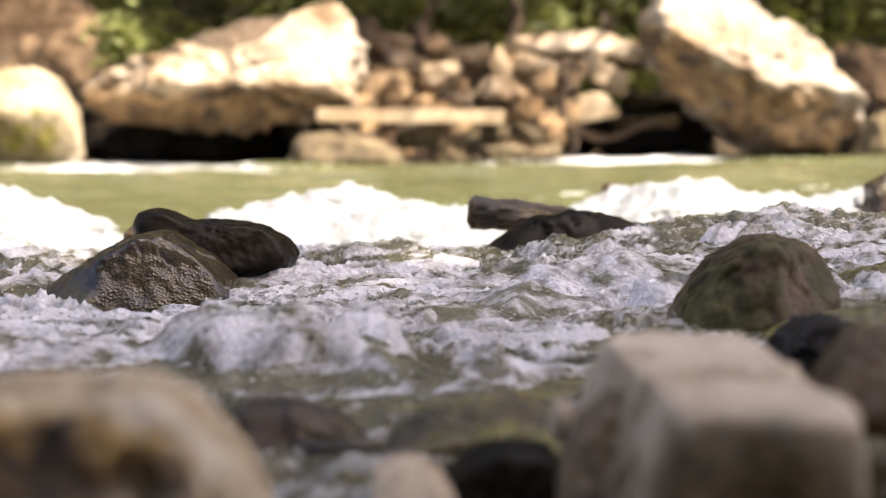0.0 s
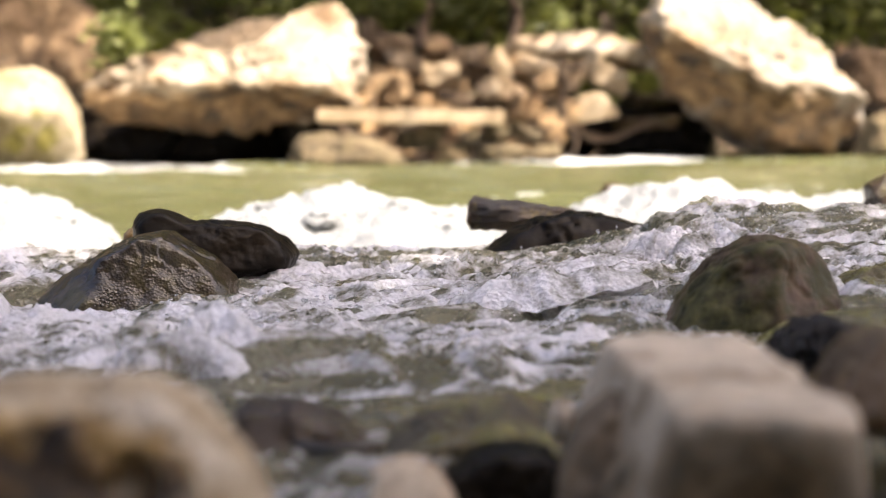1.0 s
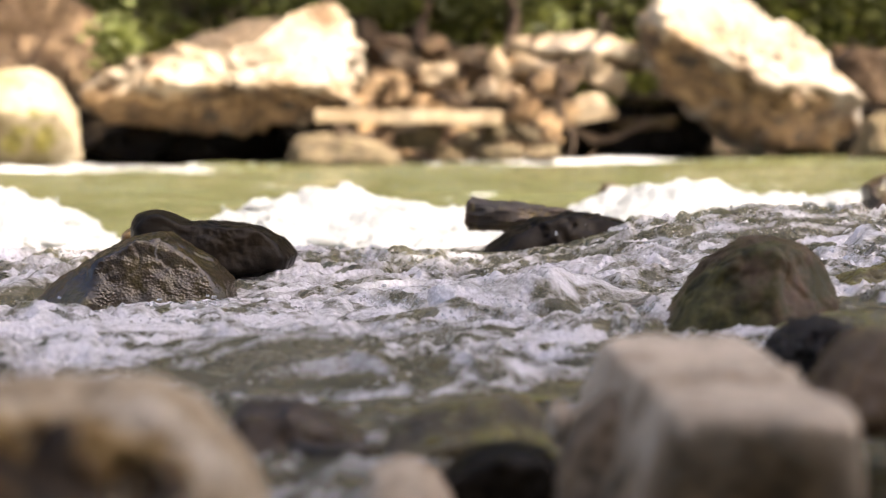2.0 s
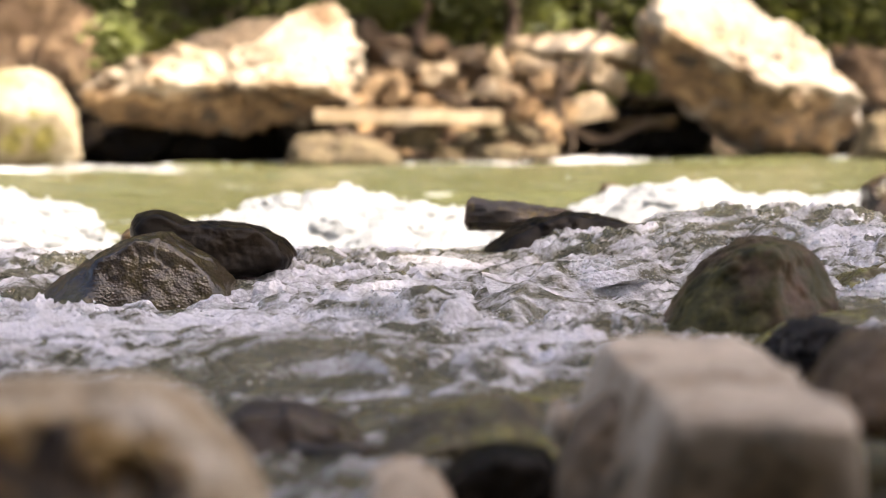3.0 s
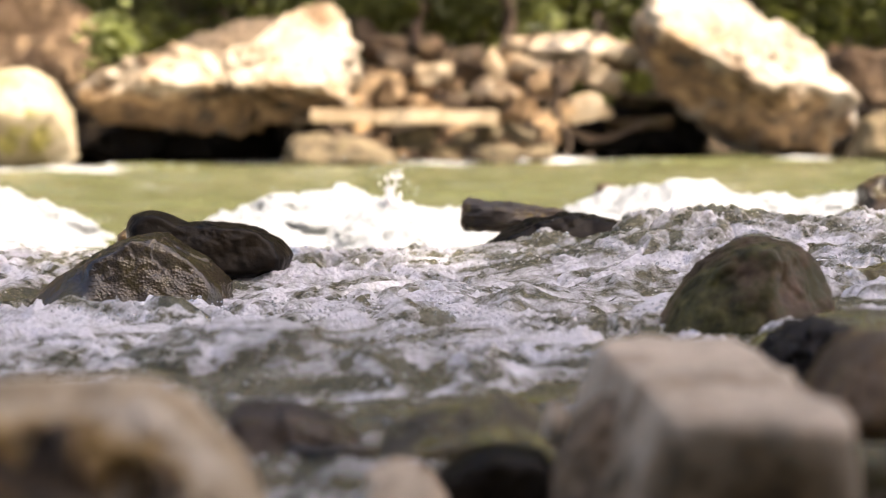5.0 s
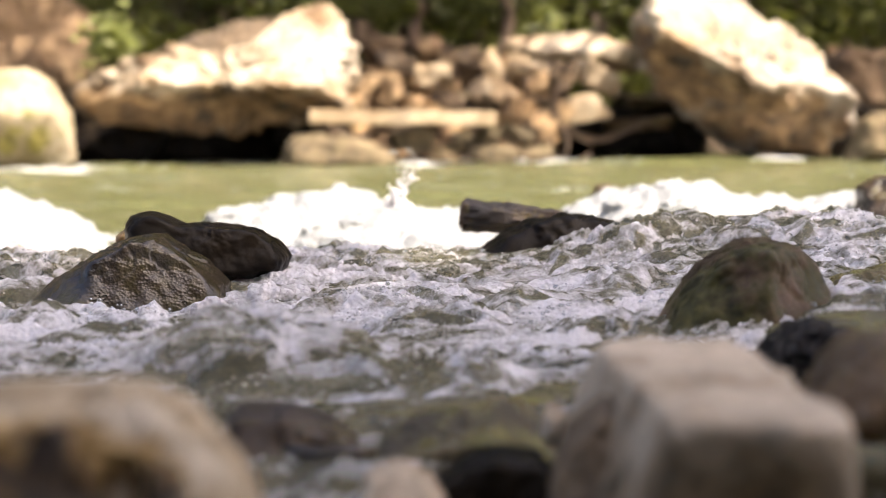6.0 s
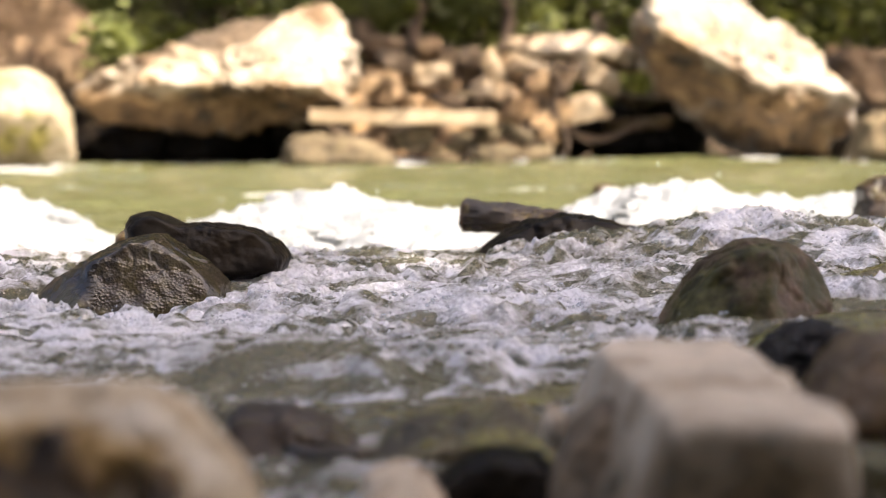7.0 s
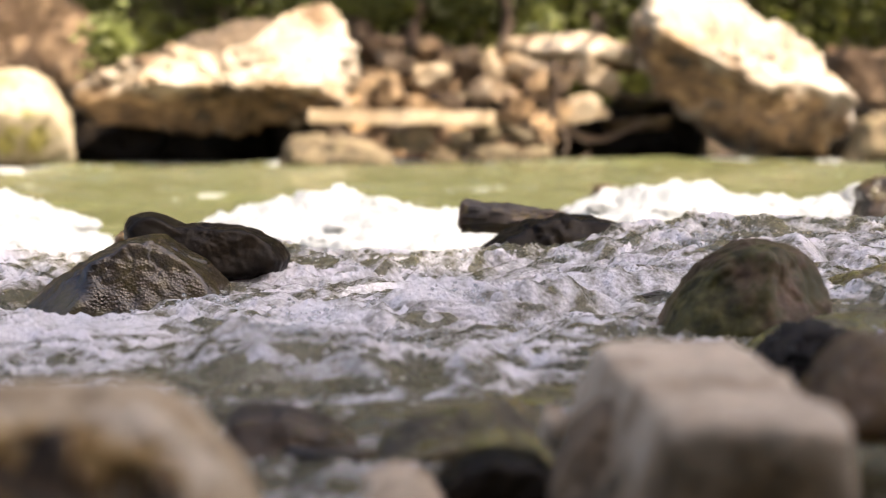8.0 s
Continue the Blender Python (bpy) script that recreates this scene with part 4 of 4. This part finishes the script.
def undergrowth():
    rng = np.random.RandomState(3)
    n = 42000
    x, y = rng.uniform(-4.2, 4.2, n), 13.5 + rng.uniform(0, 1, n) ** 1.3 * 5
    clump = 0.5 + 0.5 * fbm(np.stack([x * 1.3, y * 1.3, x * 0], 1), 3)
    z = ground_height(x, y) + rng.uniform(0, 1, n) * (0.15 + 0.7 * clump)
    me = leaf_mesh("undergrowth", np.stack([x, y, z], 1), rng.uniform(0.05, 0.13, n), leaves_dark, rng)
    tagged(new("undergrowth", me), "dense dark green undergrowth on the shaded hillside", "undergrowth", kind="stuff")


undergrowth()


def shrub(where, radius, count, size, label, seed):
    rng = np.random.RandomState(seed)
    base = new("shrub")
    base.location = where
    c = rng.normal(size=(count, 3)) * radius * (0.5, 0.4, 0.55) + (0, 0, radius * 0.8)
    bm = bmesh.new()
    for k in range(7):
        tip = Vector(c[k])
        m = look((0, 0, 0), -tip) @ Matrix.Translation((0, 0, tip.length / 2))
        bmesh.ops.create_cone(bm, segments=6, radius1=0.008, radius2=0.003, depth=tip.length, matrix=m)
    part("stems", bm, bark, base)
    part_mesh("leaves", leaf_mesh("leaves", c, rng.uniform(0.7, 1.3, count) * size, leaves_light, rng), base)
    tagged(base, label, "shrub")


shrub((-2.079, 12.750, 0.585), 0.15, 120, 0.10, "bright green leafy shrub between boulders", 1)
shrub((0.729, 12.700, 0.790), 0.085, 22, 0.085, "small pale green sapling above the slab", 2)


def tree(where, height, lean, crown_centre, crown_size, leaves, leaf, label, seed, radius=0.16):
    """A tapered trunk, limbs and a crown of many leaves."""
    rng = np.random.RandomState(seed)
    base = new("tree")
    base.location = where
    bm = bmesh.new()
    top = Vector((lean[0], lean[1], height))

    def limb(a, b, r0, r1, cuts=5):
        bend = Vector(rng.normal(size=3)) * (b - a).length * 0.06
        pts = [a.lerp(b, k / cuts) + bend * math.sin(math.pi * k / cuts) for k in range(cuts + 1)]
        for k in range(cuts):
            d = pts[k + 1] - pts[k]
            m = Matrix.Translation((pts[k] + pts[k + 1]) / 2) @ d.to_track_quat("Z", "Y").to_matrix().to_4x4()
            bmesh.ops.create_cone(bm, segments=10, radius1=r0 + (r1 - r0) * k / cuts, radius2=r0 + (r1 - r0) * (k + 1) / cuts, depth=d.length * 1.02, matrix=m)

    limb(Vector((0, 0, -0.2)), top, radius, radius * 0.45, 8)
    cc, cs = Vector(crown_centre), Vector(crown_size)
    tips = []
    for k in range(14):
        v = Vector(rng.normal(size=3)).normalized()
        tip = cc + Vector((v.x * cs.x, v.y * cs.y, v.z * cs.z)) * rng.uniform(0.5, 0.9)
        limb(top * rng.uniform(0.55, 1.0), tip, radius * 0.3, 0.015, 4)
        tips.append(tip)
    part("trunk", bm, bark, base)
    g = rng.normal(size=(leaves // 40, 3))
    g /= np.linalg.norm(g, axis=1)[:, None]
    g = g * rng.uniform(0.2, 1.0, (len(g), 1)) ** 0.5 * np.array(cs[:]) + np.array(cc[:])
    c = np.repeat(g, 40, axis=0) + rng.normal(size=(len(g) * 40, 3)) * leaf * 2.2
    part_mesh("crown", leaf_mesh("crown", c, rng.uniform(0.7, 1.3, len(c)) * leaf, leaves_dark, rng), base)
    return tagged(base, label, "tree")


# unseen tall trees added on the near bank; their crowns shade the near water
for k, (x, y) in enumerate(((-1.7, 1.18), (0.55, 1.26), (2.8, 1.18))):
    crown = Vector((x, y, 0)) + SUN * 10.5
    foot = Vector((crown.x + 0.6, crown.y - 1.2, ground_at(crown.x + 0.6, crown.y - 1.2)))
    tree(foot, crown.z - 1.2, (-0.4, 0.9), crown - foot, (1.75, 2.15, 0.9), 9000, 0.17, "unseen tall leafy tree added on the near bank to shade the water", 60 + k)
# far trees, their crowns added out of view to shade the hillside
for k, (x, y) in enumerate(((-4.4, 15.5), (-1.6, 16.4), (0.43, 13.75), (3.2, 16.0), (6.2, 15.4))):
    z = float(ground_height(np.array([x]), np.array([y]))[0])
    tree((x, y, z), 4.6, (0.1, -0.2), (0, 0.6, 4.6), (2.2, 2.0, 1.6), 2600, 0.18, "forest tree on the far hillside", 80 + k, 0.05)


# unseen crowns added over the far bank to dapple it with shade
for k, (aim, size, leaves) in enumerate((((0.10, 12.15, 0.0), (0.6, 0.30, 0.4), 260), ((-0.40, 13.45, 0.75), (0.6, 0.45, 0.4), 900), ((-3.0, 13.3, 0.8), (0.7, 0.8, 0.6), 1000), ((3.05, 13.2, 0.6), (0.9, 0.9, 0.6), 1200),
                                        ((-2.3, 15.0, 1.2), (1.5, 1.0, 0.7), 2600), ((-0.2, 15.2, 1.2), (1.5, 1.1, 0.7), 2600), ((1.9, 15.1, 1.2), (1.5, 1.1, 0.7), 2600), ((3.9, 15.0, 1.2), (1.4, 1.0, 0.7), 3600))):
    hang = Vector(aim) + SUN * 5.6
    foot = Vector((hang.x + 0.9, 15.0, ground_at(hang.x + 0.9, 15.0)))
    tree(foot, hang.z - foot.z - 0.7, (-0.5, -1.8), hang - foot, size, leaves, 0.12, "unseen slender tree added over the far bank to dapple it", 95 + k, 0.06)


# unseen forest added along both banks to hold back sky light
rng_f = np.random.RandomState(77)
for k in range(13):
    x, y = -24 + 4 * k + rng_f.uniform(-1, 1), -6.5 + rng_f.uniform(-1.5, 1.0)
    tree((x, y, ground_at(x, y)), 9.5, (0.4, 0.3), (0.2, 0.3, 9.0), (3.0, 2.4, 6.2), 2600, 0.50, "unseen tall forest tree added on the near bank to block sky light", 120 + k, 0.22)
for k in range(12):
    x, y = -22 + 4 * k + rng_f.uniform(-1, 1), 18.5 + rng_f.uniform(-1, 2)
    tree((x, y, ground_at(x, y)), 8.0, (0.3, -0.3), (0.2, 0, 7.5), (2.8, 2.4, 4.6), 1500, 0.50, "unseen tall forest tree added on the far hillside to block sky light", 140 + k, 0.2)


# ---------- moving water ----------
def lump(name, sx, sy, sz, seed, material, sub=4, foam=0.2, lumps=0.45):
    d, faces = ball(sub)
    p = d * (1.6, 1.6, 1.2) + seed * 7.7
    b = billow(p, 4, 0.55) if material is not foam_mat else 0.45 + 0.40 * fbm(p * 1.6, 6, 0.68)
    co = d * (0.55 + lumps * b)[:, None]
    co = co * (sx, sy, sz)
    return raw_mesh(name, co, faces, material, foam=foam + (b - 0.4) * 0.5 + 0.2 * d[:, 2])


def carried_sheet(seed, white):
    """A rigid piece of choppy surface, its rim dipping under the water round it."""
    nu, nv = 76, 52
    gx, gy, faces = grid(np.linspace(-0.19, 0.19, nu), np.linspace(-0.13, 0.13, nv))
    c, foam = chop(gx, gy, 60.0 + 13 * seed)
    wob = 0.16 * gnoise(np.stack([gx * 14, gy * 14, gx * 0 + seed], 1))
    rim = step(np.sqrt((gx / 0.19) ** 2 + (gy / 0.13) ** 2) + wob, 0.55, 1.0)
    z = c * (1 - 0.5 * rim) + 0.004 - 0.045 * rim
    return raw_mesh("wave", np.stack([gx, gy, z], 1), faces, clear_water, foam=foam * 0.5 + white + c * 5)


WAVES = [carried_sheet(k, 0.21) for k in range(8)]
OLIVE_WAVES = [carried_sheet(20 + k, 0.12) for k in range(5)]
CLEAR_WAVES = [carried_sheet(30 + k, -0.04) for k in range(5)]
SURGES = [lump("wave", 0.085, 0.055, 0.045, 70 + k, clear_water, sub=5, foam=0.08, lumps=0.6) for k in range(3)]
FOAMS = [lump("foam", 0.10, 0.07, 0.055, 20 + k, foam_mat, foam=0.3, lumps=0.5) for k in range(6)]


def spray_mesh(seed):
    """Small beads of water tossed just above a wave."""
    rng = np.random.RandomState(seed)
    d, faces = ball(2)
    co, fs = [], []
    for k in range(110):
        a, q = rng.uniform(0, 6.28), math.sqrt(rng.uniform(0, 1)) * 0.9
        top = 0.026 * (1 - 0.75 * q * q)
        c = (0.11 * q * math.cos(a), 0.07 * q * math.sin(a), top + abs(rng.normal()) * 0.006 - 0.004)
        r = rng.uniform(0.0008, 0.0026)
        fs.append(faces + len(d) * k)
        co.append(d * r * (rng.uniform(0.8, 1.6), 1, 1) + c)
    return raw_mesh("spray", np.concatenate(co), np.concatenate(fs), drop_mat)


SPRAYS = [spray_mesh(500 + k) for k in range(6)]
BEADS = [lump("drop", 1, 1, 1, 40 + k, drop_mat, 2, 0.0, 0.5) for k in range(3)]


def near_level(x, y):
    return float(level(np.array([x]), np.array([y]))[0])


def drift_wave(rng, x0, y0, slide, speed, scale, bob, sort):
    """One piece of tumbling water carried downstream, leaning with the slope."""
    kinds = {"white": (WAVES, "choppy clear wave with white foam flowing downstream"), "olive": (OLIVE_WAVES, "smooth olive wave with few bubbles flowing downstream"),
             "clear": (CLEAR_WAVES, "clear grey wave heaped over a sunken rock")}
    meshes, words = kinds[sort]
    me = meshes[rng.randint(len(meshes))]
    ob = tagged(new("wave", me), words, "wave", "flowing waves")
    ob.scale = (scale * rng.uniform(0.85, 1.2), scale, scale * rng.uniform(0.8, 1.15))
    part_mesh("spray", SPRAYS[rng.randint(6)], ob, "beads of clear water tossed above the wave")["kind"] = "stuff"
    turn, ph, per = rng.uniform(-25, 25), rng.uniform(0, 6.28), rng.uniform(1.2, 2.4)
    rows = []
    for k in range(17):
        t = k * 0.5
        x = x0 - speed * t
        y = y0 - slide * step(np.array([-x]), -0.5, 0.2)[0]
        s = math.sin(6.283 * t / per + ph)
        tip_x = math.degrees(math.atan((near_level(x, y + 0.05) - near_level(x, y - 0.05)) / 0.1))
        tip_y = -math.degrees(math.atan((near_level(x + 0.05, y) - near_level(x - 0.05, y)) / 0.1))
        rows.append((t, pose(x, y, near_level(x, y) + bob * s, tip_x + 2 * s, tip_y + 2 * math.cos(6.283 * t / per + ph), turn + 3 * s)))
    walk(ob, rows)


def surge(x, y, scale, beats, seed):
    """Foaming water that heaves up and sinks back against a stone."""
    ob = tagged(new("wave", SURGES[seed % 3]), "heaving lump of white water beside a rock", "wave", "heaving water")
    ob.scale = (scale, scale, scale)
    z0 = near_level(x, y)
    walk(ob, [(t, pose(x - 0.012 * h, y, z0 - 0.034 + 0.024 * h, 6 * h, -8 * h, 20 * seed + 8 * h)) for t, h in beats])


def drift_foam(rng, x0, y0, speed, scale, bob):
    ob = tagged(new("foam", FOAMS[rng.randint(6)]), "white sunlit foam riding the standing wave", "foam", "foam in the rapids")
    ob.scale = (scale * rng.uniform(0.8, 1.3), scale, scale * rng.uniform(0.7, 1.2))
    turn, ph, per = rng.uniform(-30, 30), rng.uniform(0, 6.28), rng.uniform(1.1, 2.2)
    rows = []
    for k in range(17):
        t = k * 0.5
        x = x0 - speed * t
        s = math.sin(6.283 * t / per + ph)
        z = -0.085 + float(rapids_height(np.array([x]), np.array([y0]))[0]) - 0.030 * scale + bob * s
        rows.append((t, pose(x, y0, z, 4 * s, 6 * math.cos(6.283 * t / per + ph), turn + 6 * s)))
    walk(ob, rows)


PULL = 0.48  # gravity as slowed in the shot


def fling(rng, x, y, z, t0, vx, vy, vz, r):
    """One drop thrown up from the water at t0 and falling back into it."""
    ob = tagged(new("drop", BEADS[rng.randint(3)]), "small clear water drop thrown up by the rapids", "drop", "flying drops")
    ob.scale = (r, r, r * rng.uniform(0.9, 1.5))
    flight = 2 * vz / PULL + 0.1
    rows = [(0, pose(x, y, z - 0.05))] if t0 > 0.05 else []
    n = 6
    for k in range(n + 1):
        u = flight * k / n
        t = t0 + u
        if 0 <= t <= 8:
            rows.append((t, pose(x + vx * u, y + vy * u, z + vz * u - PULL * u * u / 2, 0, 0, 40 * u)))
    if rows[-1][0] < 7.9:
        rows.append((8.0, pose(x + vx * flight, y + vy * flight, z - 0.08)))
    walk(ob, rows)


def splash(x, y, z, t0, t1, t2, height, width, sway, seed):
    """A thin upright spout of water that rises at t0, is highest at t1 and sinks by t2."""
    rng = np.random.RandomState(seed)
    d, faces = ball(2)
    co, fs = [], []
    for k in range(90):
        u = rng.uniform(0, 1) ** 1.3
        r = width * (0.34 * (1 - u) ** 1.2 + 0.07) * rng.uniform(0.5, 1.2)
        lean = sway * u * u + 0.5 * width * math.sin(7 * u + seed)
        c = (lean + rng.normal() * width * (0.30 + 0.25 * u), rng.normal() * width * 0.3, u * height)
        fs.append(faces + len(d) * k)
        co.append(d * (r * rng.uniform(0.7, 1.1), r, r * rng.uniform(1.0, 2.4)) + c)
    me = raw_mesh("splash", np.concatenate(co), np.concatenate(fs), clear_water, foam=np.full(len(d) * 90, 0.45))
    ob = tagged(new("splash", me), "thin upright splash of water above the waves", "splash")
    drops = bmesh.new()
    for k in range(26):
        q = Vector((sway * 1.2 + rng.normal() * width * 1.4, rng.normal() * width * 0.6, height * rng.uniform(0.6, 1.3)))
        bmesh.ops.create_icosphere(drops, subdivisions=2, radius=width * rng.uniform(0.04, 0.13), matrix=Matrix.Translation(q))
    part("spray", drops, drop_mat, ob)["kind"] = "stuff"
    low = z - height * 1.35
    rows = [(0, pose(x + 0.02, y, low)), (t0, pose(x + 0.02, y, low))]
    for u, h in ((0.25, 0.55), (0.5, 0.85), (1.0, 1.0)):
        rows.append((t0 + (t1 - t0) * u, pose(x + 0.02 - 0.04 * u, y, low + (z - low) * h)))
    for u, h in ((0.5, 0.75), (1.0, 0.0)):
        rows.append((t1 + (t2 - t1) * u, pose(x - 0.02 - 0.04 * u, y, low + (z - low) * h)))
    rows.append((8.0, pose(x - 0.06, y, low)))
    walk(ob, rows)


def motions():
    rng = np.random.RandomState(9)
    walk(FAR_WATER, [(0, pose(0.6, 0, 0)), (8, pose(-0.6, 0, 0))])
    for k in range(92):
        lane = k % 4
        y0 = (rng.uniform(2.25, 2.55), rng.uniform(2.92, 3.10), rng.uniform(2.65, 2.98), rng.uniform(1.84, 2.30))[lane]
        slide = (0, 0, y0 - rng.uniform(2.30, 2.50), 0)[lane]
        drift_wave(rng, rng.uniform(-0.75, 1.75), y0, slide, rng.uniform(0.10, 0.15), rng.uniform(0.6, 1.05), 0.004, ("white", "clear", "white", "olive")[lane])
    beat = ((0, 0.4), (0.7, 1.0), (1.5, 0.1), (2.3, 0.4), (3.0, 1.0), (3.6, 0.6), (4.5, 0.7), (5.3, 0.2), (6.0, 1.0), (6.8, 1.0), (7.4, 0.8), (8.0, 0.4))
    late = ((0, 1.0), (0.8, 0.5), (1.5, 0.1), (2.2, 0.6), (3.0, 0.9), (3.7, 0.4), (4.5, 0.9), (5.2, 0.5), (6.0, 0.2), (7.0, 1.0), (7.6, 0.5), (8.0, 0.2))
    for k, (x, y, sc) in enumerate(((-0.27, 2.50, 0.8), (-0.21, 2.56, 1.0), (-0.33, 2.46, 0.6), (-0.15, 2.62, 0.7))):
        surge(x, y, sc, beat, k)
    for k, (x, y, sc) in enumerate(((-0.47, 2.33, 1.1), (-0.40, 2.28, 0.9), (-0.55, 2.36, 0.9))):
        surge(x, y, sc, late, k + 4)
    for k in range(190):
        drift_foam(rng, rng.uniform(-1.3, 2.4), rng.uniform(4.25, 4.95), rng.uniform(0.07, 0.14), rng.uniform(0.35, 0.8), 0.008)
    # drops off the heaped water, the rapids and the far crest
    for k in range(60):
        x, y = rng.uniform(0.12, 0.62), rng.uniform(2.95, 3.15)
        if k % 3 == 0:
            x, y = rng.uniform(-0.5, 0.3), rng.uniform(2.4, 3.1)
        v = rng.uniform(0.10, 0.20)
        fling(rng, x, y, near_level(x, y) + 0.005, rng.uniform(-0.2, 7.6), rng.uniform(-0.16, -0.02), rng.uniform(-0.04, 0.04), v, rng.uniform(0.0012, 0.0034))
    for k in range(40):
        x, y = rng.uniform(-1.0, 1.5), rng.uniform(4.5, 4.8)
        z = -0.08 + float(rapids_height(np.array([x]), np.array([y]))[0])
        fling(rng, x, y, z, rng.uniform(-0.2, 7.6), rng.uniform(-0.14, 0.0), 0.0, rng.uniform(0.14, 0.30), rng.uniform(0.002, 0.005))
    for where, t0, t1, t2, h, w, sway, seed in (
            ((-0.055, 4.600, 0.017), 3.8, 4.65, 5.4, 0.145, 0.030, -0.02, 1), ((-0.060, 4.600, 0.017), 5.45, 6.0, 6.6, 0.12, 0.026, 0.02, 2),
            ((0.073, 3.050, 0.018), 4.0, 4.5, 5.1, 0.090, 0.024, -0.012, 3)):
        splash(*where, t0, t1, t2, h, w, sway, seed)


motions()
